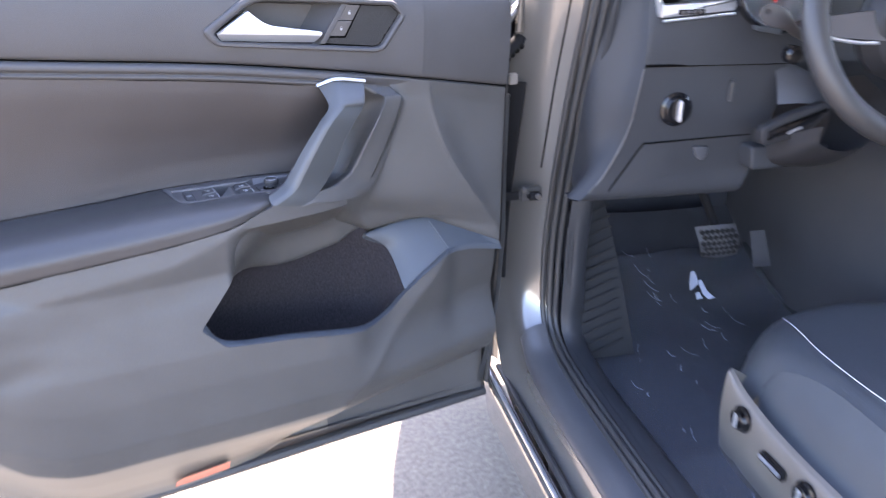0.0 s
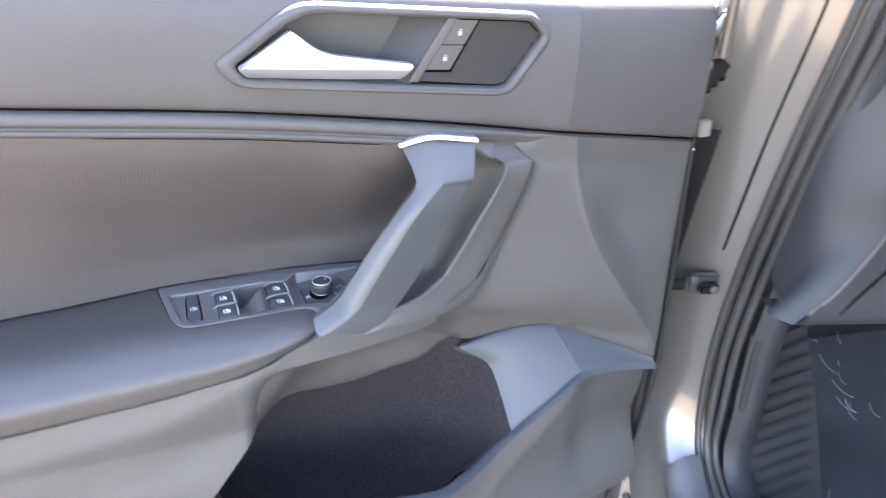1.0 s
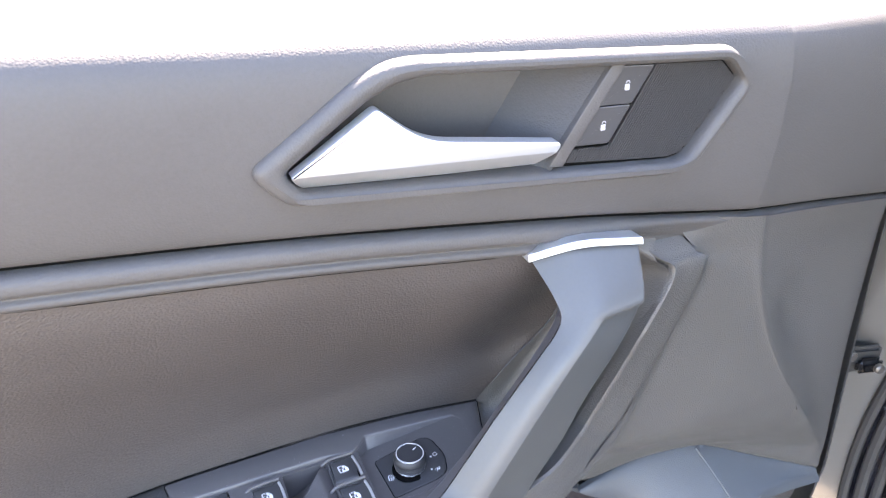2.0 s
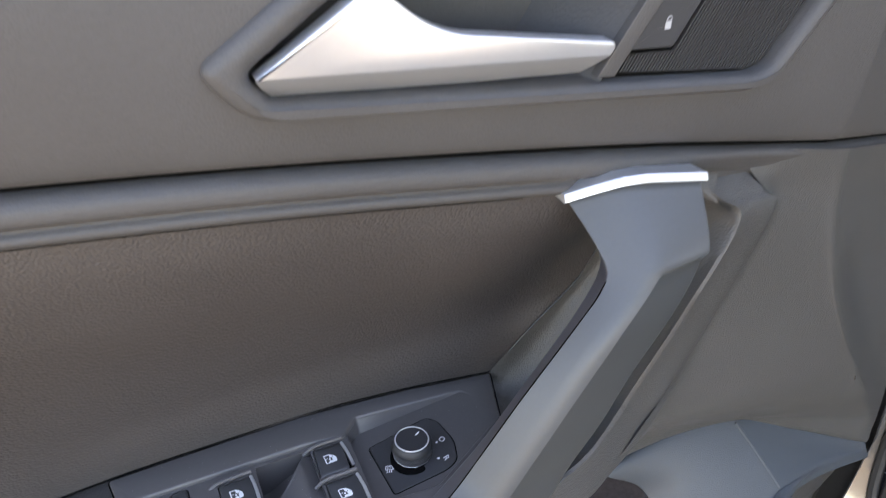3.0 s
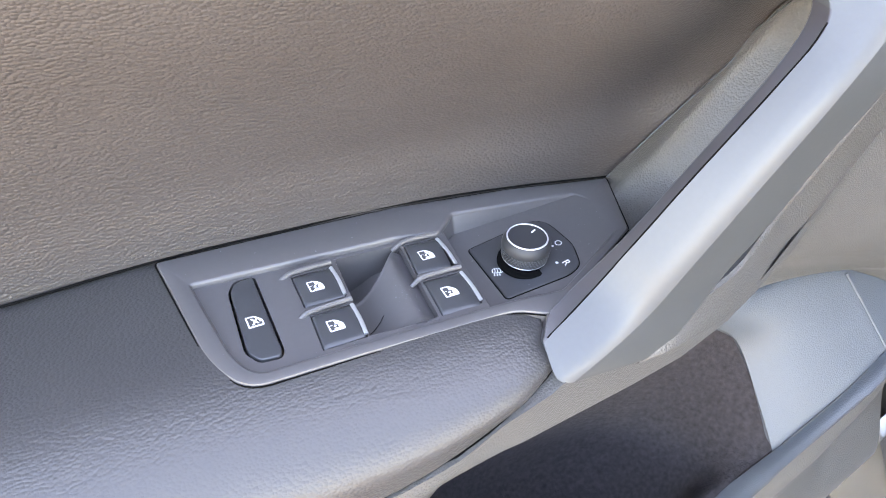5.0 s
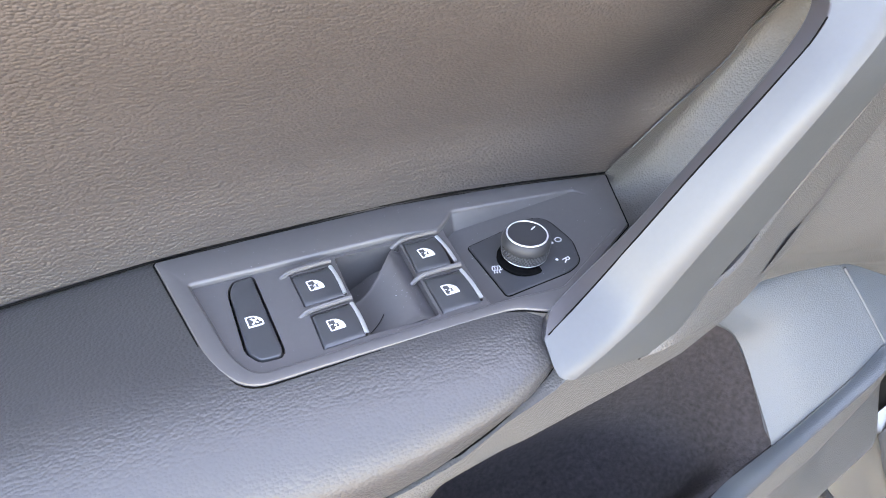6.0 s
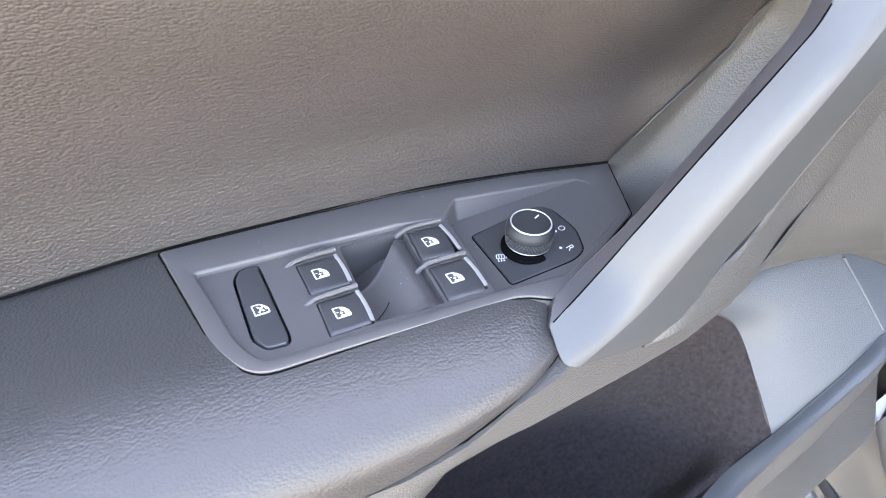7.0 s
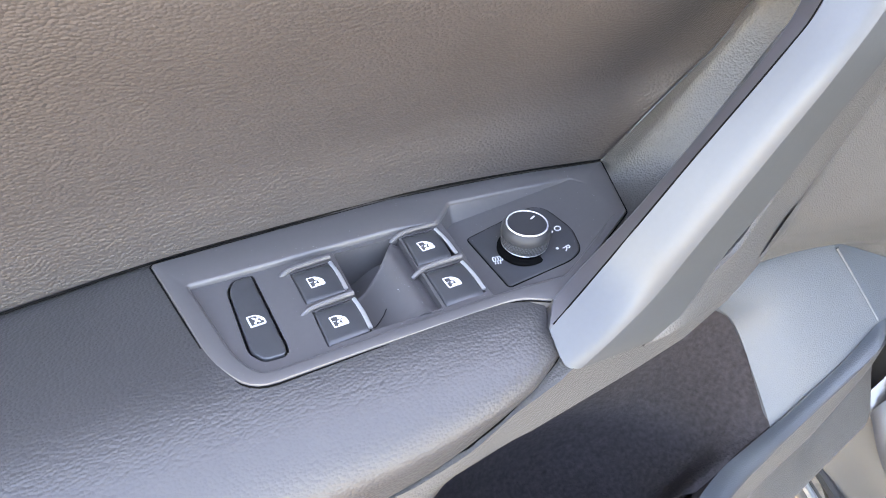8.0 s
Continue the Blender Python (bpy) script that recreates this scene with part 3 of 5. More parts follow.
# hinge face kept apart from the shell and coloured dark as if shaded
edge_bm = bmesh.new()
loft([[(.633, .2, .70), (.650, .215, .70), (.672, .30, .70), (.672, .36, .70)], [(.645, .222, 1.003), (.655, .235, 1.003), (.675, .30, 1.003), (.675, .345, 1.003)], [(.645, .215, 1.165), (.655, .235, 1.165), (.675, .28, 1.165), (.675, .33, 1.165)]], 4, 6, bm=edge_bm)
loft([[(.620, .262, .33), (.640, .268, .33), (.662, .30, .32), (.662, .345, .35)], [(.632, .215, .55), (.645, .225, .55), (.668, .30, .55), (.668, .355, .55)], [(.633, .2, .70), (.650, .215, .70), (.672, .30, .70), (.672, .36, .70)]], 4, 6, bm=edge_bm)
part("hinge_face", edge_bm, M_RUBBER, door, "hinge face of the door, darkened for the gap's shade")
part("bottom_seal", tube([(-.36, .207, .315), (.0, .226, .308), (.3, .250, .303), (.64, .264, .306)], 0.011, 8, 8), M_RUBBER, door, "black rubber seal along the door's lower edge")
part("edge_seal", tube([(.645, .262, .33), (.652, .250, .55), (.655, .242, .75), (.66, .245, .98)], 0.006, 6, 8), M_RUBBER, door)
bm = loft([[(-.040, .1985, .330), (.0, .2015, .330), (.060, .2085, .330)], [(-.036, .183, .350), (.0, .185, .351), (.060, .192, .352)], [(-.025, .171, .364), (.01, .173, .366), (.060, .179, .367)]], 4, 3)
bmesh.ops.solidify(bm, geom=bm.faces[:], thickness=0.006)
part("red_reflector", bm, M_RED, door, "red reflector strip at the door's lower edge")
part("edge_clip", box((.656, .228, 1.000), (.674, .240, 1.021), bevel=0.002), M_SEATSIDE, door, "pale plastic clip on the door's edge")

# ---- armrest ----
bm = loft([
    [(-.36, .236, .845), (-.1, .243, .864), (.012, .2505, .871), (.09, .254, .872), (.150, .254, .874), (.172, .20, .874)],
    [(-.36, .232, .856), (-.1, .240, .872), (.012, .2485, .8785), (.09, .252, .877), (.150, .250, .878), (.172, .19, .877)],
    [(-.36, .20, .857), (-.1, .20, .873), (.012, .20, .8792), (.09, .20, .879), (.150, .20, .8785), (.172, .178, .877)],
    [(-.36, .165, .854), (-.1, .165, .8715), (.012, .166, .8790), (.09, .163, .8798), (.150, .163, .880), (.171, .162, .877)],
    [(-.36, .142, .847), (-.1, .142, .8645), (.012, .142, .8725), (.09, .142, .8755), (.148, .145, .8775), (.168, .150, .874)],
    [(-.36, .128, .837), (-.1, .128, .8545), (.012, .127, .8630), (.09, .127, .8680), (.146, .1315, .8725), (.1678, .1415, .8712)],
    [(-.36, .1195, .823), (-.1, .1190, .8415), (.012, .1180, .8510), (.09, .1190, .8585), (.143, .1262, .8660), (.1675, .1385, .8685)],
    [(-.36, .1185, .809), (-.1, .1180, .8285), (.012, .1170, .8385), (.09, .1185, .8490), (.143, .1268, .8612), (.1650, .1372, .8655)],
    [(-.36, .122, .796), (-.1, .121, .817), (.012, .120, .828), (.09, .121, .840), (.142, .1288, .8570), (.1615, .1368, .8628)],
    [(-.36, .14, .79), (-.1, .14, .812), (.012, .14, .823), (.09, .14, .836), (.141, .14, .852), (.158, .148, .857)]], 8, 6)
PLATE = rounded([(.014, .2475), (.073, .2515), (.133, .2545), (.198, .2515), (.257, .2445), (.2435, .2005), (.176, .1565), (.160, .1645), (.086, .1615), (.0385, .1585), (.027, .178)], [.002, 0, 0, 0, .002, .002, .002, .006, 0, .012, .012], 5)
cut_hole(bm, inset(PLATE, 0.0015), axis="z")
part("armrest", bm, M_ARM, door, "padded dark leatherette armrest")
part("armrest_seam", tube([(-.36, .1225, .796), (-.1, .1215, .816), (.012, .1205, .827), (.09, .1215, .839), (.118, .1235, .8465), (.136, .1268, .8555), (.152, .1325, .8606), (.1620, .1366, .8630), (.1672, .1400, .8680), (.1695, .152, .873)], 0.0011, 7), M_DARK, door)

# ---- grab handle ----
def round_ring(pts, radii, n=3):
    """A closed ring of corners in space, each rounded by its radius; gives the points and where each corner starts."""
    out, starts = [], []
    K = len(pts)
    for i in range(K):
        p, a, b = Vector(pts[i]), Vector(pts[i - 1]), Vector(pts[(i + 1) % K])
        s = p + (a - p).normalized() * min(radii[i], (a - p).length * .4)
        e = p + (b - p).normalized() * min(radii[i], (b - p).length * .4)
        starts.append(len(out))
        for k in range(n + 1):
            t = k / n
            out.append(np.array(s * (1 - t) ** 2 + p * 2 * t * (1 - t) + e * t * t))
    return out, starts


PULL = [   # inner back, inner front, front, outer front, outer back
    [(.184, .190, .850), (.168, .165, .860), (.172, .150, .850), (.228, .155, .840), (.238, .19, .840)],
    [(.1725, .1580, .8800), (.1655, .1480, .8755), (.166, .1310, .8655), (.2255, .1400, .8535), (.238, .19, .854)],
    [(.1740, .1580, .8825), (.167, .1470, .878), (.167, .1285, .868), (.230, .1390, .856), (.240, .19, .856)],
    [(.1929, .1660, .8888), (.1915, .1560, .8896), (.199, .1350, .885), (.2540, .1425, .878), (.252, .19, .878)],
    [(.2112, .1636, .9134), (.209, .1555, .915), (.2175, .1350, .913), (.2770, .1430, .910), (.273, .195, .910)],
    [(.2348, .1622, .948), (.2300, .1540, .948), (.2390, .1350, .948), (.2930, .1410, .947), (.288, .195, .947)],
    [(.2608, .1620, .985), (.2575, .1540, .985), (.2635, .1360, .985), (.3155, .1420, .982), (.312, .195, .982)],
    [(.2810, .172, 1.004), (.2755, .1580, 1.006), (.2880, .1435, 1.008), (.3340, .1500, 1.004), (.334, .195, 1.003)],
    [(.283, .184, 1.016), (.2770, .1690, 1.018), (.2985, .1510, 1.0195), (.3395, .1570, 1.0185), (.338, .20, 1.012)],
    [(.279, .208, 1.036), (.2725, .1965, 1.035), (.2945, .1840, 1.0455), (.3480, .1815, 1.0395), (.35, .212, 1.037)]]
RADII = (.001, .0008, .009, .003, .002)
SPAN = 6
rings = [round_ring(r, RADII) for r in PULL]
cols = [curve_points([r[0][k] for r in rings], SPAN) for k in range(len(rings[0][0]))]
first = rings[0][1]
# the grip face lies back behind the head, with a short step up to it
for k in range(first[3], first[4]):
    for j in range(len(cols[k])):
        cols[k][j] = cols[k][j] + np.array((.0020, .0060, 0)) * smooth((7.5 * SPAN - j) / 3) * smooth((j - 2.2 * SPAN) / 8)
inlay_cols = range(first[0] + 3, first[1] + 3)
grip_cols = range(first[2] + 3, first[4])
bm, inlay, grip = bmesh.new(), bmesh.new(), bmesh.new()
K = len(cols)
for j in range(len(cols[0]) - 1):
    for i in range(K):
        to = inlay if i in inlay_cols and j < 7.3 * SPAN else grip if i in grip_cols and j < 7.15 * SPAN else bm
        to.faces.new([to.verts.new(cols[p % K][q]) for p, q in ((i, j), (i + 1, j), (i + 1, j + 1), (i, j + 1))])
pull = part("grab_handle", bm, M_PULL, door, "satin grey diagonal grab handle", sharp=40)
part("handle_inlay", inlay, M_INLAY, pull, "dark inner face of the grab handle", sharp=40)
part("grip_face", grip, M_GRIP, pull, "matt grey outer face of the grab handle", sharp=40)
part("handle_seam", tube([cols[first[1] + 2][j] for j in range(2 * SPAN, 7 * SPAN + 3, 3)], .0004, 3, 6), M_DARK, pull)
cap = bmesh.new()
bottom = [(.2697, .1930, 1.0335), (.2830, .1855, 1.0400), (.2953, .1805, 1.0442), (.310, .1795, 1.0438), (.3490, .1780, 1.0378)]
strip_rows = []
for dy, dz in ((.022, .0012), (.0, .0012), (-.0006, .0020), (.0006, .0052), (.0016, .0060), (.024, .0040)):
    strip_rows.append([(x, y + dy, z + dz) for x, y, z in bottom])
V = grid(cap, strip_rows)
for k in (0, -1):
    cap.faces.new([r[k] for r in V])
part("handle_cap", cap, M_CHROME, pull, "chrome strip on the top of the grab handle", sharp=25)

# ---- inner release handle with its bezel, lock keys and grille ----
bezel = part("handle_bezel", frame_ring(rounded(inset(BEZEL_OUT, -.0015), .009, 4), rounded(BEZEL_IN, .0045, 4), flat_y(.186), -.014, .006, .0058, -.012), M_SOFT, door, "raised hexagonal bezel round the release handle")
RECESS = [(.1142, 1.1299), (.1226, 1.118), (.1266, 1.1165), (.277, 1.1025), (.317, 1.1650), (.1972, 1.1727), (.1815, 1.1713), (.1636, 1.1642)]
bm = bmesh.new()
HOLLOW = [(x - (.026 if x > .25 else 0), z) for x, z in inset(RECESS, .006)]      # the far end slopes in to the floor
grid(bm, [[(x, .186, z) for x, z in inset(RECESS, -.001)], [(x, .190, z) for x, z in inset(RECESS, 0)], [(x, .224, z) for x, z in inset(HOLLOW, -.003)], [(x, .228, z) for x, z in HOLLOW]], True)
bm.faces.new([bm.verts.new((x, .228, z)) for x, z in HOLLOW])
part("handle_recess", bm, M_SOFT, bezel, "hollow behind the release handle")
FACE = [(.286, 1.1035), (.370, 1.0955), (.387, 1.098), (.4255, 1.1435), (.409, 1.1605), (.326, 1.1650)]
part("speaker_plate", slab(inset(FACE, -.007), flat_y(.192), -.004, 0, .0005), M_DARK, bezel, "dark plate behind the grille bars")
part("bezel_bar", slab([(.2765, 1.1045), (.2865, 1.1035), (.3265, 1.1645), (.3165, 1.1652)], flat_y(.187), -.012, .001, .001), M_SOFT, bezel)
lever = bmesh.new()
LEV = rounded([(.1165, 1.1280), (.1660, 1.1600), (.1925, 1.1375), (.2790, 1.1235), (.2800, 1.1205), (.2775, 1.1170)], [.002, .003, .025, .002, .001, .001], 6)
slab(LEV, flat_y(.182), -.006, .003, .0010, lever)
loft([[(.1168, .1791, 1.1284), (.2, .1788, 1.1228), (.2778, .1788, 1.1177)], [(.1200, .1850, 1.1225), (.2, .1850, 1.1165), (.2740, .1850, 1.1120)], [(.1245, .1905, 1.1172), (.2, .1905, 1.1112), (.2690, .1905, 1.1068)]], 4, 2, True, bm=lever)
part("release_lever", lever, M_CHROME, bezel, "satin silver release lever", sharp=30)
key_a = [(.2935, 1.1150), (.3195, 1.1135), (.3335, 1.1370), (.3085, 1.1385)]
key_b = [(.3087, 1.1389), (.3337, 1.1374), (.3480, 1.1605), (.3235, 1.1625)]
for quad in (key_a, key_b):
    key = part("lock_key", slab(rounded(quad, .002, 3), flat_y(.190), -.002, .0025, .0008), M_KEY, bezel, "lock switch key", sharp=12)
    cx, cz = np.mean([p[0] for p in quad]), np.mean([p[1] for p in quad])
    icon = bmesh.new()
    grid(icon, [[(cx + .0006 + r * .8 * math.cos(a), .1872, cz + .0012 + r * math.sin(a)) for a in np.linspace(0, math.pi, 9)] for r in (.0014, .0020)])
    box((cx - .0014, .1870, cz - .0030), (cx + .0018, .1873, cz + .0008), icon)
    part("lock_symbol", icon, M_DIM, key, "pale printed padlock")


GRILLE = inset([(.287, 1.1035), (.3690, 1.0945), (.3798, 1.0967), (.4150, 1.1439), (.4013, 1.1570), (.3500, 1.1605), (.321, 1.1115), (.292, 1.1130)], .0008)


def spans(poly, p, d):
    """Where a line crosses a polygon, in pairs along it."""
    ts = []
    for i in range(len(poly)):
        a, b = Vector(poly[i - 1]), Vector(poly[i])
        e = b - a
        den = d.x * e.y - d.y * e.x
        if abs(den) < 1e-9:
            continue
        w = a - p
        t, s = (w.x * e.y - w.y * e.x) / den, (w.x * d.y - w.y * d.x) / den
        if 0 <= s < 1:
            ts.append(t)
    ts.sort()
    return list(zip(ts[::2], ts[1::2]))


along = Vector((.50, .866))
across = Vector((.866, -.50))
for k in range(58):
    start = Vector((.292, 1.118)) + across * (.0017 * k - .002)
    for t0, t1 in spans(GRILLE, start, along):
        if t1 - t0 > .003:
            a, b = start + along * t0, start + along * t1
            w = across * .00038
            bm = bmesh.new()
            lo = [bm.verts.new((q.x, .1925, q.y)) for q in (a - w, b - w, b + w, a + w)]
            hi = [bm.verts.new((q.x, .1895, q.y)) for q in (a - w, b - w, b + w, a + w)]
            bm.faces.new(hi)
            for i in range(4):
                bm.faces.new((lo[i - 1], lo[i], hi[i], hi[i - 1]))
            part("grille_bar", bm, M_GRILLE, bezel)
# ---- switch panel in the armrest ----
TOP = .8800


WELL = rounded([(.0255, .2282), (.126, .2318), (.1482, .2292), (.1600, .2413), (.2318, .2374), (.2375, .2290), (.2385, .2010), (.188, .1690), (.1600, .1700), (.086, .1668), (.0430, .1640), (.0350, .178)], [.003, 0, .002, .002, .003, .004, .004, .004, .006, 0, .010, .010], 5)
panel = thing("door_switch_panel", (.13, .205, .875), "black plastic switch panel set in the armrest", "switch panel")
bm = bmesh.new()
outer = PLATE
grid(bm, [[flat_z(TOP)(p, -.014) for p in outer], [flat_z(TOP)(p, -.0008) for p in outer], [flat_z(TOP)(p, .0003) for p in inset(outer, .0006)], [flat_z(TOP)(p, .0006) for p in inset(outer, .0015)]], True)


def cap_between(bm, outer, inner, z):
    """The flat band between two outlines."""
    a = [bm.verts.new((*p, z)) for p in outer]
    b = [bm.verts.new((*p, z)) for p in inner]
    edges = [bm.edges.new((r[i - 1], r[i])) for r in (a, b) for i in range(len(r))]
    bmesh.ops.triangle_fill(bm, edges=edges, use_beauty=True)


cap_between(bm, inset(outer, .0015), WELL, TOP + .0006)


def on_field(p):
    return min(TOP + .00055, .8690 + .1370 * max(0.0, p[0] - .1530))


def well_z(p, z):
    return z if p[0] < .1525 else max(z, on_field(p))


grid(bm, [[(*p, well_z(p, TOP + dz)) for p in inset(WELL, d)] for d, dz in ((0, .0006), (.0004, .00048), (.0008, .0002), (.0012, -.0003), (.0014, -.0009), (.0015, -.0028))], True)
part("panel_rim", bm, M_PANEL, panel, "bevelled rim of the panel", sharp=40)

# floors inside the rim, with openings for the keys
CHILD = rounded([(.0425, .2190), (.0460, .2255), (.0550, .2265), (.0575, .1770), (.0560, .1735), (.0470, .1735), (.0425, .1805)], .0025, 3)
SCOOP = rounded([(.0940, .2265), (.1270, .2275), (.1270, .1745), (.0940, .1735)], .0015, 3)
ROCKERS = [[(.0715, .2205), (.0905, .2215), (.0915, .2005), (.0725, .1995)], [(.0735, .1930), (.0925, .1945), (.0930, .1735), (.0735, .1720)],
        [(.1290, .2260), (.1465, .2260), (.1480, .2045), (.1280, .2045)], [(.1290, .1985), (.1480, .1990), (.1490, .1770), (.1290, .1750)]]
cut = .1515
poly = []
ring = inset(WELL, .0013)
for i in range(len(ring)):
    p, q = ring[i - 1], ring[i]
    if (p[0] <= cut) != (q[0] <= cut):
        t = (cut - p[0]) / (q[0] - p[0])
        poly.append((cut, p[1] + (q[1] - p[1]) * t))
    if q[0] <= cut:
        poly.append(q)


def holed(outer, holes, z):
    """A flat floor with openings."""
    bm = bmesh.new()
    edges = []
    for r in (outer, *holes):
        v = [bm.verts.new((*p, z)) for p in r]
        edges += [bm.edges.new((v[i - 1], v[i])) for i in range(len(v))]
    bmesh.ops.triangle_fill(bm, edges=edges, use_beauty=True)
    return bm



GAPS = [inset(r, -.0005) for r in ROCKERS]
bm = holed(poly, [inset(CHILD, -.0006), SCOOP, *GAPS], TOP - .0024)
for g in GAPS:
    grid(bm, [[(*p, TOP - .0024) for p in g], [(*p, TOP - .009) for p in g]], True)
grid(bm, [[(*p, TOP - .0024) for p in inset(CHILD, -.0006)], [(*p, TOP - .009) for p in inset(CHILD, -.0006)]], True)
part("panel_floor", bm, M_PANEL, panel)
# black sheets below the keys, colour for the shade in their gaps
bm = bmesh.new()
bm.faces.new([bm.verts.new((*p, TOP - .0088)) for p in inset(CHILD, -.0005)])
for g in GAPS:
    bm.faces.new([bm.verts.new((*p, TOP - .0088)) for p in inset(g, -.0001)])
part("key_gap_shade", bm, M_DARK, panel)
child = part("child_lock_key", slab(inset(CHILD, .0005), flat_z(TOP), -.008, -.0016, .0009, dome=.0004), M_KEY, panel, "long child lock key")

# finger scoop between the switch pairs: rises from the left keys to a ridge at the right
def pit_edge(x):
    return .2045 + .0210 * max(0.0, min(1.0, (x - .0935) / .0290)) ** 2.2


def scoop_z(x, y):
    """A shallow slope, with a deep pit behind a curved edge."""
    f, g = (x - .0935) / .034, (y - .1740) / .0530
    z = .8665 + .0112 * smooth((f - .05) / .70) - .0045 * smooth((f - .74) / .26)
    z += .0004 * math.exp(-((y - pit_edge(x) + .0006) / .0011) ** 2)
    z -= .0150 * smooth((y - pit_edge(x)) / .0030) * smooth((.1275 - x) / .004)
    z += .0012 * smooth((.1770 - y) / .003)
    return z


bm = bmesh.new()
xs = np.linspace(.0939, .1271, 40)


def scoop_column(x):
    """Depths across the scoop, dense at the pit's rounded edge."""
    e = pit_edge(x)
    near = np.linspace(e - .003, min(e + .0034, .2274), 22)
    return [*np.linspace(.1733, e - .0035, 24), *near, *np.linspace(near[-1] + .0001, .2276, 8)]


cols = [[(x, y, scoop_z(x, y)) for y in scoop_column(x)] for x in xs]
grid(bm, cols)
edge_rows = [[c[0] for c in cols], [c[-1] for c in cols], cols[0], cols[-1]]
for r in edge_rows:
    grid(bm, [r, [(p[0], p[1], TOP - .0022) for p in r]])
part("finger_scoop", bm, M_PANEL, panel, "hollowed finger scoop between the switches")


def window_symbol(cx, cy, turn, s, z, crossed=False):
    """White print of a side window on a key."""
    bm = bmesh.new()
    c, sn = math.cos(turn), math.sin(turn)

    def at(x, y):
        return (cx + s * (x * c - y * sn), cy + s * (x * sn + y * c), z)
    out = rounded([(-.5, -.5), (.5, -.5), (.5, .02), (.12, .5), (-.5, .5)], [.06, .14, .14, .30, .08], 3)
    inn = inset(out, .095)
    grid(bm, [[at(*p) for p in out], [at(*p) for p in inn]], True)
    if crossed:
        for a in (-1, 1):
            bm.faces.new([bm.verts.new(at(*p)) for p in [(-.24, -.26 * a), (-.12, -.31 * a), (.24, .20 * a), (.12, .25 * a)]])
        shapes = ([(.02, .40), (.12, .40), (.40, .02), (.40, -.14), (.28, -.12), (.26, .04)], [(-.40, -.42), (.40, -.42), (.40, -.36), (-.40, -.36)])
    else:
        shapes = ([(.14, -.42), (.42, -.42), (.42, .02), (.30, .16), (.14, -.02)], [(-.02, .14), (.10, .02), (.28, .18), (.08, .42), (-.02, .42)],
                  [(-.20, -.42), (.12, -.42), (.12, -.30), (-.04, -.20), (-.20, -.30)], [(-.18, -.12), (-.06, -.18), (.06, -.06), (-.06, .06)], [(-.42, .02), (-.20, .02), (-.20, .07), (-.42, .07)])
    for shape in shapes:
        bm.faces.new([bm.verts.new(at(*p)) for p in shape])
    return bm


part("key_symbol", window_symbol(.0496, .1965, 0.08, .0070, TOP - .00105, True), M_WHITE, child, "white printed window symbol")

def slope_symbol(bm, y):
    for v in bm.verts:
        v.co.z -= .0001 * (v.co.y - y) / .021
    return bm


for k, quad in enumerate(ROCKERS):
    (x0, y0), (x1, y1), (x2, y2), (x3, y3) = quad
    # rocker key: a hump towards its outer side, dished towards the scoop
    left = k < 2
    rows = []
    for f, dz in ((0, -.0080), (0, -.0010), (.02, -.0005), (.06, -.0001), (.12, .0002), (.3, .0005), (.6, .0005), (.88, .0002), (.96, -.0002), (1, -.0008), (1, -.0080)):
        up = TOP - .0018 + dz
        rows.append([(x0 + (x3 - x0) * f + (x1 - x0) * g, y0 + (y3 - y0) * f + (y1 - y0) * g, up + h) for g, h in ((0, -.0009), (.02, -.0004), (.07, .0), (.5, .0), (.96, .0003), (1, -.0002))])
    bm = loft(rows, 1, 1, True)
    for col in (0, -1):
        ring = [r[col] for r in rows]
        bm.faces.new([bm.verts.new(p) for p in ring])
    key = part("window_key", bm, M_KEY, panel, "black window switch key", sharp=40)
    edge = tube([(x1 - .0002, y1 - .0006, TOP - .0014), ((x1 + x2) / 2 + .0003, (y1 + y2) / 2, TOP - .0011), (x2, y2 + .0006, TOP - .0014)], .0010, 4, 8, flat=.6)
    part("chrome_edge", edge, M_CHROME, key, "thin chrome edge of the key")
    mx, my = (x0 + x1 + x2 + x3) / 4 - .0012, (y0 + y1 + y2 + y3) / 4
    part("key_symbol", slope_symbol(window_symbol(mx, my, 0.08, .0070, TOP - .0011), my), M_WHITE, key, "white printed window symbol")
    # ledge behind each key pair
    led = tube([(x0 - .0062, y0 + .0004, TOP - .0042), (x0 - .0015, y0 + .0014, TOP - .0014), (x0 + .004, y0 + .0018, TOP - .0004), (x1 + .0006, y1 + .0018, TOP)], .0012, 4, 8)
    part("key_ledge", led, M_PANEL, panel)

# sloped field of the mirror dial

poly = []
ring = inset(WELL, .0014)
for i in range(len(ring)):
    p, q = ring[i - 1], ring[i]
    if (p[0] >= cut) != (q[0] >= cut):
        t = (cut - p[0]) / (q[0] - p[0])
        poly.append((cut, p[1] + (q[1] - p[1]) * t))
    if q[0] >= cut:
        poly.append(q)
field = [(x, y - .0045 * max(0.0, min(1.0, 1 - (x - .158) / .073)) * max(0.0, min(1.0, (y - .2280) / .0115))) for x, y in poly]     # the far wall leans in towards its foot
bm = bmesh.new()
lower = [bm.verts.new((p[0], p[1], on_field(p))) for p in field]
edges = [bm.edges.new((lower[i - 1], lower[i])) for i in range(len(lower))]
bmesh.ops.triangle_fill(bm, edges=edges, use_beauty=True)
grid(bm, [[(p[0], p[1], on_field(p)) for p in field], [(p[0], p[1], TOP - .0022 if p[0] < cut + .001 else well_z(p, TOP - .0014)) for p in poly]], True)
part("mirror_field", bm, M_PANEL, panel, "sloped field round the mirror dial", sharp=30)
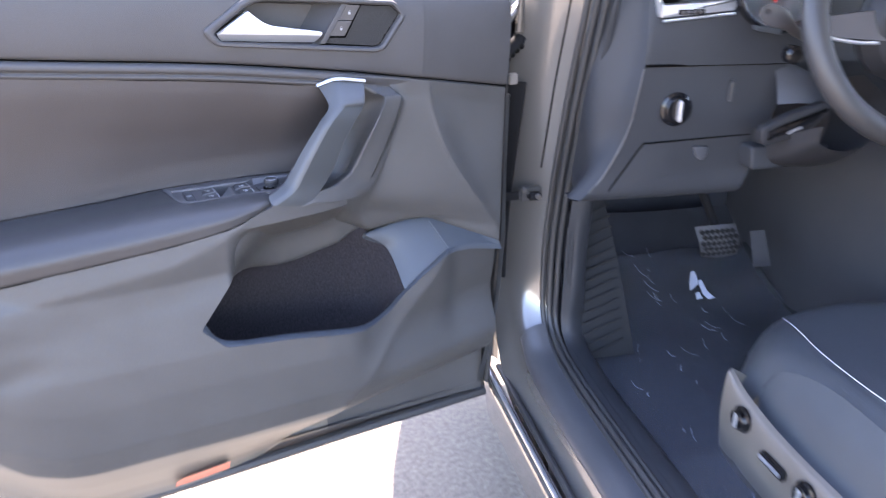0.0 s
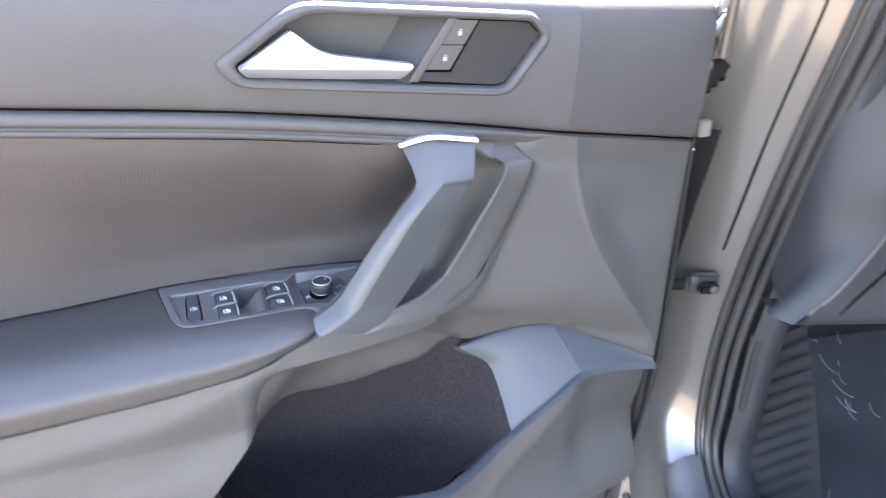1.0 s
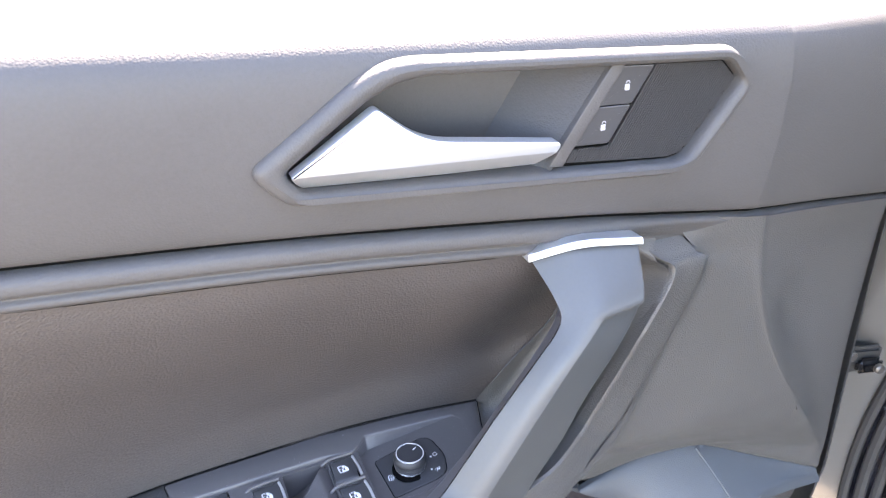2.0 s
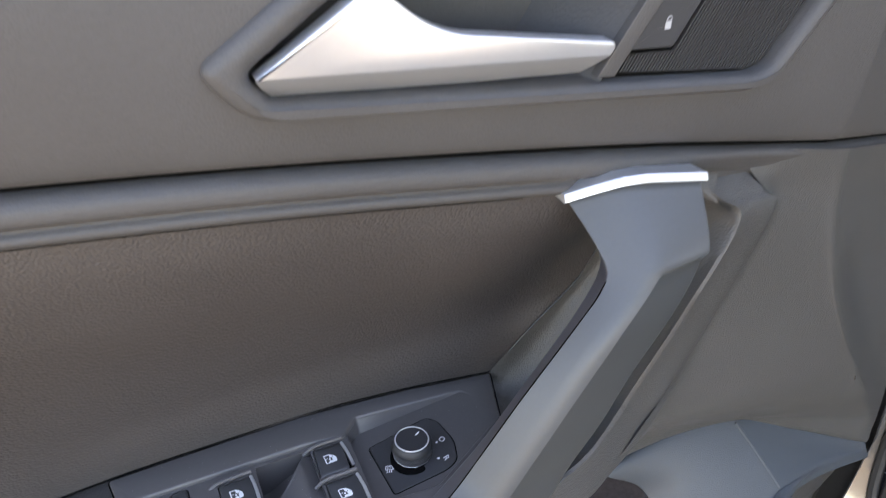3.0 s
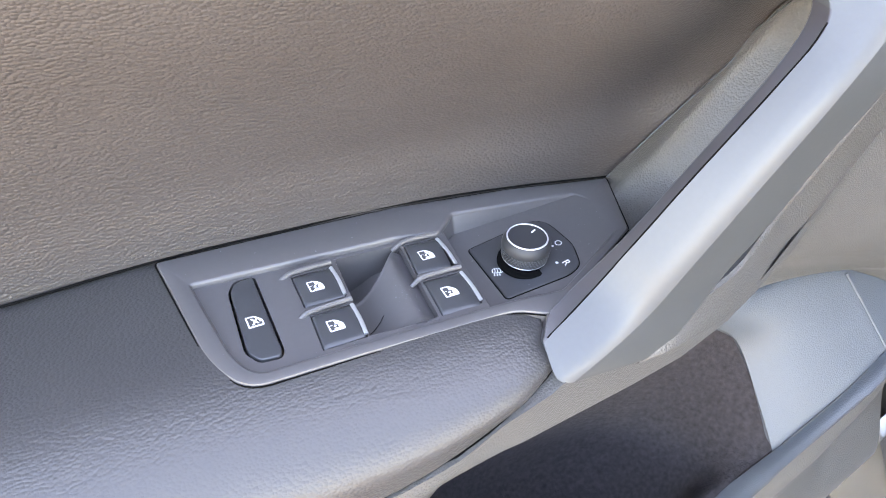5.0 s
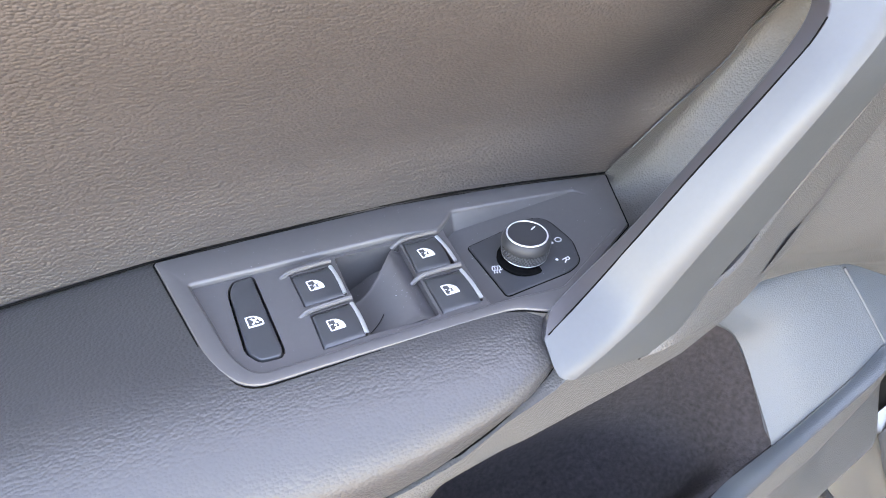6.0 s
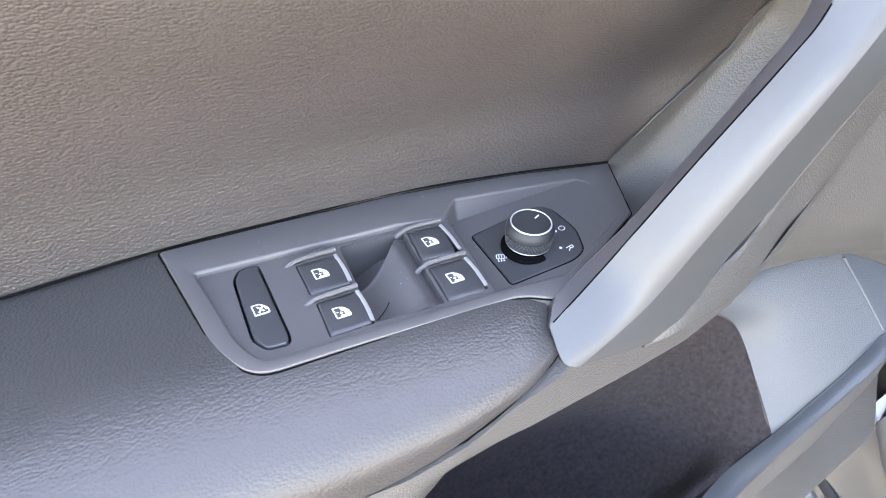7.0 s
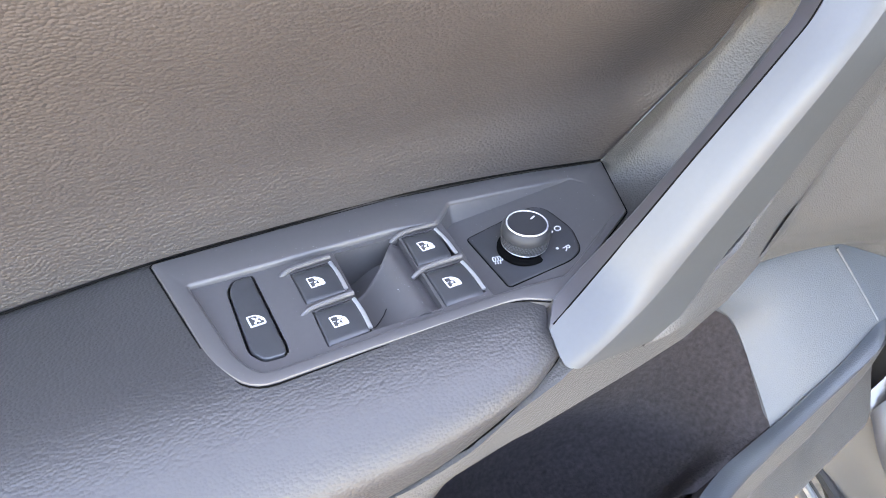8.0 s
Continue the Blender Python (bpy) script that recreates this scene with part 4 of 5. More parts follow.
MIRROR = rounded([(.1622, .2207), (.1650, .1812), (.1995, .1828), (.2070, .1866), (.2108, .2014), (.2075, .2206), (.2020, .2263)], [.002, .002, .006, .004, .004, .004, .004], 4)
part("dial_plate", slab(MIRROR, lambda p, k: (p[0], p[1], on_field(p) + k), .0, .0007, .0005), M_KEY, panel, "plate under the mirror dial")
part("plate_gap", slab(inset(MIRROR, -.0006), lambda p, k: (p[0], p[1], on_field(p) + k), .0, .0002, .0001), M_DARK, panel)
KX, KY = .1838, .2017
KZ = on_field((KX, KY)) + .0005
# black disc on the field in place of the recess's shade
part("dial_recess_shade", lathe([(.0136, -.001), (.0136, .0005), (.0129, .0007)], (KX, KY - .0004, KZ), n=40), M_DARK, panel, "flat black disc for the shaded recess round the dial")
knob = part("mirror_dial", lathe([(.0104, .0026), (.0112, .0029), (.0113, .0033), (.0112, .0035), (.0117, .0090), (.0122, .0093), (.0124, .0099), (.0122, .0120), (.0113, .0140), (.0105, .0147), (.0102, .0141)], (KX, KY, KZ), n=48), M_DIAL, panel, "round knurled mirror dial", sharp=30)
part("dial_base", lathe([(.0104, 0), (.0104, .0027), (.0090, .0027)], (KX, KY, KZ), n=40), M_GLOSS, knob, "dark base of the dial")
ringb = bmesh.new()
grid(ringb, [[(KX + r * math.cos(a), KY + r * math.sin(a), KZ + h) for a in np.linspace(0, 2 * math.pi, 49)] for r, h in ((.01035, .0147), (.0102, .0152), (.0099, .0153), (.0097, .0152), (.0095, .0147))])
part("dial_ring", ringb, M_RING, knob, "chrome ring on the dial")
part("dial_top", lathe([(.0097, .0140), (.0097, .0149), (.0040, .0150)], (KX, KY, KZ), n=40), M_DIAL, knob)
studs = bmesh.new()
for row in range(4):
    for a in range(44):
        ang, high = 2 * math.pi * (a + .5 * (row % 2)) / 44, .0044 + row * .0013
        m = Matrix.Translation((KX + (.0112 + row * .00012) * math.cos(ang), KY + (.0112 + row * .00012) * math.sin(ang), KZ + high)) @ Matrix.Rotation(ang, 4, "Z")
        bmesh.ops.create_cube(studs, size=1, matrix=m @ Matrix.Diagonal((.0011, .00085, .00075, 1)))
part("dial_foot_ring", tube([(KX + .0113 * math.cos(a), KY + .0113 * math.sin(a), KZ + .0031) for a in np.linspace(0, 2 * math.pi, 37)[:-1]], .00016, 1, 6, closed=True), M_CHROME, knob)
tagged(part("dial_knurl", studs, M_STUD, knob, "knurled grip of the dial"), kind="stuff")
mark = bmesh.new()
for a, r0, r1 in ((math.radians(30), .0035, .0068),):
    d, n = Vector((math.cos(a), math.sin(a), 0)), Vector((-math.sin(a), math.cos(a), 0))
    c = Vector((KX, KY, KZ + .0153))
    mark.faces.new([mark.verts.new(c + d * r + n * w) for r, w in ((r0, -.0004), (r1, -.0004), (r1, .0004), (r0, .0004))])
part("dial_mark", mark, M_WHITE, knob, "white pointer mark")


def letter(text, x, y, size, turn):
    cu = bpy.data.curves.new("letter", "FONT")
    cu.body, cu.size, cu.align_x, cu.align_y = text, size, "CENTER", "CENTER"
    tmp = new("letter_tmp", cu)
    bpy.context.view_layer.update()
    me = tmp.evaluated_get(bpy.context.evaluated_depsgraph_get()).to_mesh()
    bm = bmesh.new()
    bm.from_mesh(me)
    bpy.data.objects.remove(tmp)
    bmesh.ops.transform(bm, matrix=Matrix.Translation((x, y, 0)) @ Matrix.Rotation(turn, 4, "Z"), verts=bm.verts)
    for v in bm.verts:
        v.co.z = on_field(v.co) + .0010
    return bm


part("dial_letter", letter("O", .2044, .2047, .0050, -1.25), M_WHITE, panel, "white printed letter")
part("dial_letter", letter("R", .2012, .1903, .0056, -1.4), M_WHITE, panel, "white printed letter")
for x, y in ((.2009, .2042), (.1972, .1924)):
    part("dial_dot", lathe([(.0008, 0), (.0008, .00012)], (x, y, on_field((x, y)) + .0008), n=12), M_WHITE, panel)
heat = bmesh.new()
hx, hy = .1682, .1990


def print_on(bm, shape):
    bm.faces.new([bm.verts.new((hx + u * .94 + v * .34, hy + v * .94 - u * .34, on_field((hx + u, hy)) + .0009)) for u, v in shape])


ring_out = rounded([(-.0026, -.0004), (.0026, -.0004), (.0026, .0030), (-.0026, .0030)], .0009, 3)
pairs = list(zip(ring_out, inset(ring_out, .00042)))
for k in range(len(pairs)):
    print_on(heat, [pairs[k - 1][0], pairs[k][0], pairs[k][1], pairs[k - 1][1]])
for k in (-1, 0, 1):
    bend = [(k * .0013 + .00028 * math.sin(f * 5.5), .0024 - f * .0042) for f in np.linspace(0, 1, 8)]
    for a, b in zip(bend, bend[1:]):
        print_on(heat, [(a[0] - .00018, a[1]), (b[0] - .00018, b[1]), (b[0] + .00018, b[1]), (a[0] + .00018, a[1])])
    x, y = bend[-1]
    print_on(heat, [(x - .0005, y), (x, y - .0008), (x + .0005, y)])
part("heating_symbol", heat, M_WHITE, panel, "white printed mirror heating symbol")

# dark joint round the panel, and dust on it
part("panel_joint", tube([(p[0], p[1], TOP - .0006) for p in inset(PLATE, -.0003)], .0004, 1, 6, closed=True), M_DARK, panel)
part("fibre", tube([(x, y, scoop_z(x, y) + h) for x, y, h in ((.0945, .1836, .0003), (.0985, .1838, .0004), (.1030, .1862, .0005), (.1058, .1886, .0007))], .00022, 5, 6), M_MATT_BLACK, panel, "fine dark fibre lying in the scoop")
dust = bmesh.new()
rng = random.Random(11)
for k in range(330):
    x, y = (rng.uniform(.02, .245), rng.uniform(.165, .25)) if k % 8 else (rng.gauss(.117, .003), rng.gauss(.192, .006))
    if not inside((x, y), inset(PLATE, .003)):
        continue
    s = rng.uniform(.00005, .00013) if rng.random() < .85 else rng.uniform(.00015, .00026)
    z = TOP - .0023 if inside((x, y), WELL) and x < .15 else TOP + .00065
    if inside((x, y), SCOOP):
        z = scoop_z(x, y) + .0001
    elif x >= .15 and inside((x, y), WELL):
        z = on_field((x, y)) + .0009
    a = rng.uniform(0, 3)
    dust.faces.new([dust.verts.new((x + s * math.cos(a + i * 1.57) * rng.uniform(.6, 1.4), y + s * math.sin(a + i * 1.57), z)) for i in range(4)])
tagged(part("dust_specks", dust, M_DIM, panel), kind="stuff")
# ---- the car beside the door ----
HINGE, INWARD, AHEAD = Vector((.70, .27, 0)), Vector((.974, -.226, 0)), Vector((.226, .974, 0))


def c(u, v, z):
    """A place by metres inwards and ahead of the hinge, and height."""
    p = HINGE + INWARD * u + AHEAD * v
    return (p.x, p.y, z)


def row(pts):
    return [c(*p) for p in pts]


def crate(lo, hi, bevel=0.0):
    """A bevelled block in the car's own directions."""
    bm = bmesh.new()
    rot = Matrix((INWARD, AHEAD, (0, 0, 1))).transposed().to_4x4()
    mid = [(a + b) / 2 for a, b in zip(lo, hi)]
    bmesh.ops.create_cube(bm, size=1, matrix=Matrix.Translation(c(*mid)) @ rot @ Matrix.Diagonal((*[b - a for a, b in zip(lo, hi)], 1)))
    if bevel:
        bmesh.ops.bevel(bm, geom=bm.edges[:], offset=bevel, segments=3, affect="EDGES")
    return bm


car = thing("car", c(.3, -.3, .30), "taupe metallic car body with open door aperture", "car")
# line of the door seal: down the pillar, round the corner, back along the sill
SEAL = [(.09, -.155, 1.30), (.09, -.115, 1.157), (.09, -.062, .998), (.09, -.012, .815), (.09, .017, .66), (.09, .018, .54), (.09, -.005, .462), (.09, -.065, .420), (.09, -.19, .405), (.09, -.36, .403), (.09, -.55, .403), (.09, -1.0, .403)]


def shifted(du, dv, dz, n=None):
    """The seal's line moved outwards over the body: dv on the pillar, dz on the sill, blended round the corner."""
    out = []
    for u, v, z in SEAL[:n]:
        k = smooth((z - .405) / .14)
        out.append((u + du, v + dv * k, z + dz * (1 - k)))
    return out


bm = loft([row(shifted(.0, -.004, .003)), row(shifted(-.02, .010, -.004)), row(shifted(-.045, .028, -.008)), row(shifted(-.062, .044, -.022)), row(shifted(-.075, .060, -.050)), row(shifted(-.092, .075, -.075)), row(shifted(-.105, .082, -.100))], 6, 4)
part("aperture_panel", bm, M_PAINT, car, "painted hinge pillar and sill of the door opening", sharp=60)
bm = loft([row([(u + du, v - .02, z + dz) for u, v, z in SEAL[6:]]) for du, dz in ((-.012, .002), (-.034, .000), (-.050, -.006), (-.061, -.016), (-.066, -.026), (-.067, -.034))], 6, 3)
part("sill_cover", bm, M_SILL, car, "dark plastic sill cover")
bm = loft([row([(-.026, .03, .335), (-.026, -.2, .333), (-.026, -.6, .333), (-.026, -1.1, .333)]), row([(-.040, .03, .330), (-.040, -.2, .328), (-.040, -.6, .328), (-.040, -1.1, .328)]), row([(-.045, .03, .31), (-.046, -.2, .31), (-.046, -.6, .31), (-.046, -1.1, .31)]), row([(-.03, .03, .20), (-.03, -.2, .20), (-.03, -.6, .20), (-.03, -1.1, .20)])], 5, 3)
part("rocker", bm, M_PAINT, car, "painted rocker panel", sharp=60)
# added dark sheet: the shadowed gap between door and pillar, as colour
bm = loft([row([(u, v - .006 * smooth((z - .5) / .2), z) for u, v, z in shifted(du, dv, 0, 6)[2:]]) for du, dv in ((-.078, .052), (-.082, .052), (-.094, .062), (-.118, .072))], 5, 3)
part("pillar_gap_shade", bm, M_MATT_BLACK, car, "dark sheet for the shaded gap along the hinge pillar")
part("rocker_strip", tube(row([(-.036, .05, .334), (-.036, -.2, .332), (-.036, -.6, .332), (-.036, -1.1, .332)]), .005, 5, 8), M_CHROME, car, "bright strip along the rocker")
part("rocker_seal", tube(row([(-.012, .02, .339), (-.012, -.2, .337), (-.012, -.6, .337), (-.012, -1.1, .337)]), .007, 5, 8), M_RUBBER, car)
for k, (du, dz, r) in enumerate(((-.008, .002, .006), (.004, .004, .007), (.016, .003, .006))):
    part("door_seal", tube(row(shifted(du, -.004 - .012 * k, dz + .002 * k)), r, 7, 8), M_RUBBER, car, "black ribbed rubber door seal")
part("pillar_groove", tube(row(shifted(-.030, .0185, -.002, 4)), .0022, 6, 6), M_DARK, car)
# front wing and bonnet past the hinge, tapering towards the nose
bm = loft([row([(.06, .10, 1.13), (.05, .4, 1.12), (.09, .8, 1.07), (.16, 1.15, .98)]), row([(-.05, .10, 1.08), (-.055, .4, 1.07), (-.01, .8, 1.02), (.08, 1.15, .94)]), row([(-.06, .095, .9), (-.075, .4, .9), (-.03, .8, .88), (.08, 1.15, .80)]), row([(-.05, .09, .6), (-.07, .4, .6), (-.03, .8, .6), (.08, 1.15, .55)]), row([(-.03, .08, .33), (-.045, .4, .33), (-.02, .8, .33), (.10, 1.15, .3)])], 6, 5)
part("front_wing", bm, M_PAINT, car, "painted front wing")
bm = loft([row([(.06, .10, 1.13), (.05, .4, 1.12), (.09, .8, 1.07), (.16, 1.15, .98)]), row([(.5, .15, 1.17), (.5, .4, 1.17), (.5, .8, 1.12), (.5, 1.2, 1.02)]), row([(1.1, .15, 1.17), (1.1, .4, 1.17), (1.1, .8, 1.12), (1.1, 1.2, 1.02)]), row([(1.62, .10, 1.10), (1.63, .4, 1.10), (1.58, .8, 1.05), (1.5, 1.15, .96)]), row([(1.65, .10, .5), (1.66, .4, .5), (1.6, .8, .5), (1.5, 1.15, .5)])], 5, 4)
part("bonnet", bm, M_PAINT, car)
# out of view; opaque black instead of glass, to block sun from the cabin
part("opaque_windscreen", loft([row([(.10, .16, 1.14), (.85, .25, 1.17), (1.6, .16, 1.14)]), row([(.13, -.12, 1.36), (.85, -.05, 1.40), (1.57, -.12, 1.36)]), row([(.18, -.32, 1.50), (.85, -.28, 1.56), (1.52, -.32, 1.50)])], 5, 4), M_GLOSS, car)
bm = loft([row([(-.05, .10, 1.08), (-.02, .095, 1.10), (.0, .05, 1.15)]), row([(-.06, .095, .9), (-.02, .10, .9), (.0, .09, .9)]), row([(-.05, .09, .6), (-.02, .10, .6), (.0, .10, .6)]), row([(-.03, .08, .33), (-.01, .08, .33), (.0, .06, .33)])], 4, 4)
part("wing_edge", bm, M_PAINT, car)
# roof, far side and bulkhead, which shade the inside
bm = loft([row([(.10, -.30, 1.48), (.10, -.8, 1.62), (.10, -2.0, 1.62)]), row([(.3, -.2, 1.50), (.3, -.8, 1.66), (.3, -2.0, 1.66)]), row([(1.4, -.2, 1.50), (1.4, -.8, 1.66), (1.4, -2.0, 1.66)]), row([(1.6, -.3, 1.45), (1.6, -.8, 1.6), (1.6, -2.0, 1.6)])], 4, 3)
part("roof", bm, M_PAINT, car)
part("far_side", crate((1.56, -2.0, .30), (1.60, .6, 1.15)), M_DASH, car)
part("bulkhead", crate((.08, .56, .30), (1.56, .60, 1.12)), M_FLOOR, car)
part("floor_pan", crate((.1, -2.0, .27), (1.56, .60, .345)), M_FLOOR, car)
bm = loft([row([(.12, -1.2, .42), (.12, -.3, .42), (.12, .10, .46), (.13, .45, .60)]), row([(.20, -1.2, .345), (.20, -.3, .345), (.20, .12, .38), (.20, .45, .55)]), row([(.5, -1.2, .345), (.5, -.3, .345), (.5, .2, .36), (.5, .45, .52)]), row([(.85, -1.2, .345), (.85, -.3, .345), (.85, .2, .36), (.85, .45, .52)])], 6, 4)
part("carpet", bm, M_FLOOR, car, "dark footwell carpet")
part("console_side", loft([row([(.80, -.9, .34), (.80, -.2, .34), (.82, .45, .34)]), row([(.82, -.9, .60), (.80, -.2, .72), (.80, .45, .80)]), row([(.90, -.9, .66), (.88, -.2, .86), (.86, .45, .95)])], 4, 4), M_SILL, car, "dark side of the centre console")
# kick trim inside the seal, narrow along the upper pillar


def kick_row(du, dv, lift, dz):
    out = []
    for u, v, z in SEAL:
        k = 1 - .8 * smooth((z - .78) / .16)
        out.append((u + .024 + du * k, v + dv * smooth((z - .40) / .12) * k - .045 * smooth((z - .40) / .12) * (1 - k) + lift(z) * k, z + dz))
    return out


bm = loft([row(kick_row(.0, -.045, lambda z: 0, .006)), row(kick_row(.021, -.060, lambda z: 0, .010)), row(kick_row(.051, -.050, lambda z: .01, -.002)), row(kick_row(.071, -.01, lambda z: .05 * smooth((z - .5) / .2), -.04))], 6, 4)
part("kick_trim", bm, M_DASH, car, "grey plastic kick and sill trim")
part("fuse_flap", crate((.118, -.040, .556), (.128, -.014, .690), .004), M_DASH, car, "small flap in the kick trim")

# door check and hinge
check = thing("door_check", c(.02, .02, .74), "black steel door check strap between pillar and door", "door check")
part("strap", tube(row([(-.10, .035, .742), (.0, .02, .752), (.045, .012, .757)]), .0055, 5, 8, flat=1.8), M_MATT_BLACK, check, "flat black strap")
part("plate", crate((.016, .006, .742), (.064, .014, .776), .005), M_RUBBER, check, "black mounting plate")
part("bracket", crate((.030, -.006, .746), (.062, .008, .766), .006), M_GLOSS, check, "bent black bracket")
for du, dz in ((.052, .757), (.024, .769)):
    part("bolt", lathe([(.006, 0), (.006, .004), (.004, .006)], c(du, -.006 if du > .03 else .006, dz), -AHEAD, 12), M_STEEL, check)
hinge = part("door_hinge", crate((.002, -.030, 1.108), (.034, -.014, 1.168), .005), M_PAINT, car, "painted steel door hinge with bolts")
for du, dz in ((.012, 1.122), (.026, 1.130), (.014, 1.150)):
    part("bolt", lathe([(.006, 0), (.006, .004), (.004, .006)], c(du, -.030, dz), -AHEAD, 12), M_STEEL, hinge)
part("pin", tube(row([(-.012, -.030, 1.095), (-.012, -.034, 1.178)]), .007, 3, 10), M_STEEL, hinge)
part("arm", tube([(.652, .236, 1.148), (.672, .244, 1.160), (.690, .252, 1.166), (.704, .258, 1.164)], .0055, 5, 8, flat=1.7), M_CHROME, hinge, "bright curved hinge arm")
part("arm", tube([(.652, .238, 1.112), (.668, .244, 1.126), (.682, .250, 1.137), (.698, .256, 1.142)], .0045, 5, 8, flat=1.6), M_PAINT, hinge, "pale curved hinge arm")
boot = part("cable_boot", tube([(.650, .262, 1.040), (.672, .258, 1.062), (.694, .262, 1.078), (.716, .268, 1.082)], .012, 6, 12), M_MATT_BLACK, car, "ribbed black cable boot")
for k in range(5):
    f = k / 4
    part("boot_ring", lathe([(.0135, -.002), (.0145, 0), (.0135, .002)], (.662 + .040 * f, .260 + .003 * f, 1.050 + .028 * f), (.8, .05, .55), 14), M_MATT_BLACK, boot)

# ---- dashboard ----
dash = thing("dashboard", c(.5, -.05, .85), "dark grey dashboard with light switch and air vent", "dashboard")
DV = -.19
bm = loft([row([(.11, .58, 1.08), (.2, .58, 1.10), (.6, .58, 1.12), (1.56, .58, 1.1)]), row([(.115, .25, 1.18), (.2, .25, 1.2), (.6, .25, 1.22), (1.56, .25, 1.2)]), row([(.152, -.118, 1.265), (.2, -.12, 1.265), (.5, -.12, 1.26), (1.56, -.10, 1.25)]), row([(.169, -.168, 1.20), (.2, -.174, 1.20), (.5, -.19, 1.21), (1.56, -.17, 1.2)]), row([(.174, -.185, 1.10), (.2, DV, 1.10), (.5, -.20, 1.10), (1.56, -.19, 1.1)]), row([(.171, -.1868, 1.052), (.2, DV, 1.052), (.5, -.20, 1.05), (1.56, -.2, 1.05)])], 6, 5)
part("dash_top", bm, M_DASH, dash)
bm = loft([row([(.170, DV + .004, 1.050), (.3, DV + .002, 1.050), (.45, DV - .002, 1.050)]), row([(.158, DV + .006, .98), (.3, DV + .004, .98), (.45, DV, .985)]), row([(.150, DV + .010, .915), (.3, DV + .008, .905), (.43, DV + .004, .918)]), row([(.115, DV + .016, .85), (.28, DV + .014, .848), (.42, DV + .01, .86)]), row([(.075, DV + .024, .800), (.26, DV + .022, .798), (.40, DV + .018, .80)]), row([(.075, DV + .10, .792), (.26, DV + .10, .79), (.40, DV + .10, .79)])], 6, 5)
part("knee_panel", bm, M_DASH, dash, "lower panel under the light switch")
END_Z = (1.265, 1.21, 1.14, 1.05, .98, .915, .85, .80)
KNEE = (.150, .168, .174, .170, .158, .150, .115, .075)
END_V = (-.118, -.166, -.183, -.1862, -.1842, -.1802, -.1742, -.1664)
bm = loft([row([(.105, -.05 + .4 * max(0, z - 1.15), z) for z in END_Z]), row([(.105 - (.02 if z < .82 else 0), -.11 + .3 * max(0, z - 1.15), z) for z in END_Z]), row([(k - .016, v + .028, z) for k, v, z in zip(KNEE, END_V, END_Z)]), row([(k + .002, v, z) for k, v, z in zip(KNEE, END_V, END_Z)])], 6, 5)
part("dash_end", bm, M_DASH, dash, "rounded end of the dashboard")
part("panel_joint", tube(row([(.170, DV + .0, 1.052), (.3, DV - .001, 1.051), (.45, DV - .005, 1.050)]), .0025, 4), M_DARK, dash)
# paler plastic tube laid on as the highlight of the panel's edge
part("edge_highlight", tube(row([(.168, DV + .001, 1.046), (.160, DV + .003, .985), (.150, DV + .007, .93), (.118, DV + .014, .855), (.090, DV + .020, .815)]), .0016, 5), M_PANEL, dash)
sw = part("light_switch", lathe([(.031, 0), (.031, .003), (.027, .005), (.025, .006), (.024, .010), (.022, .012)], c(.240, DV + .004, .972), -AHEAD, 32), M_GLOSS, dash, "round light switch")
part("switch_grip", crate((.235, DV - .020, .952), (.243, DV - .006, .992), .003), M_CHROME, sw, "chrome grip of the light switch")
part("dimmer", crate((.340, DV - .006, .982), (.350, DV + .006, 1.022), .003), M_KEY, dash, "dimmer wheel")
flap = part("flap", slab(rounded([(.126, .812), (.184, .904), (.202, .908), (.406, .914), (.400, .815)], .010, 4), lambda p, k: c(p[0], DV + .012 - k + (.9 - p[1]) * .09, p[1]), -.004, .0025, .0015), M_DASH, dash, "storage flap under the light switch")
part("flap_joint", tube(row([(.128, DV + .0165, .818), (.156, DV + .0125, .862), (.184, DV + .008, .906), (.200, DV + .0075, .9095), (.30, DV + .007, .913), (.404, DV + .006, .9165)]), .0016, 5, 6), M_DARK, dash)
part("flap_grip", slab(rounded([(.286, .899), (.318, .897), (.316, .876), (.306, .870), (.296, .877)], .005, 4), lambda p, k: c(p[0], DV + .008 - k, p[1]), -.002, .004, .002), M_SILL, flap, "thumb grip of the flap")
vent = part("air_vent", crate((.180, DV + .004, 1.150), (.335, DV + .03, 1.215), .004), M_DARK, dash, "side air vent")
part("vent_trim", slab(rounded([(.184, 1.134), (.322, 1.144), (.332, 1.166), (.322, 1.163), (.188, 1.156), (.178, 1.166)], .003, 3), lambda p, k: c(p[0], DV - .004 - k, p[1]), -.012, .008, .003), M_CHROME, vent, "satin silver trim of the vent")
part("vent_frame", tube(row([(.178, DV - .010, 1.160), (.180, DV - .008, 1.215), (.34, DV - .008, 1.215), (.331, DV - .010, 1.168)]), .003, 7), M_CHROME, vent, "chrome frame of the vent")
for k in range(5):
    part("vent_slat", crate((.182, DV - .008, 1.164 + .010 * k), (.332, DV + .012, 1.1665 + .010 * k), .001), M_PANEL, vent)
wheel_slot = part("vent_slot", crate((.214, DV - .0135, 1.1395), (.264, DV - .010, 1.1475), .001), M_DARK, vent)
for k in range(4):
    part("thumb_wheel", crate((.218 + .011 * k, DV - .0155, 1.1405), (.226 + .011 * k, DV - .012, 1.1465), .001), M_PANEL, wheel_slot)
part("trim_strip", tube(row([(.188, DV - .010, 1.1285), (.25, DV - .011, 1.1335), (.322, DV - .012, 1.1395)]), .0018, 5, 8, flat=1.5), M_CHROME2, dash, "bright strip under the vent")
GC = c(.408, -.188, 1.205)
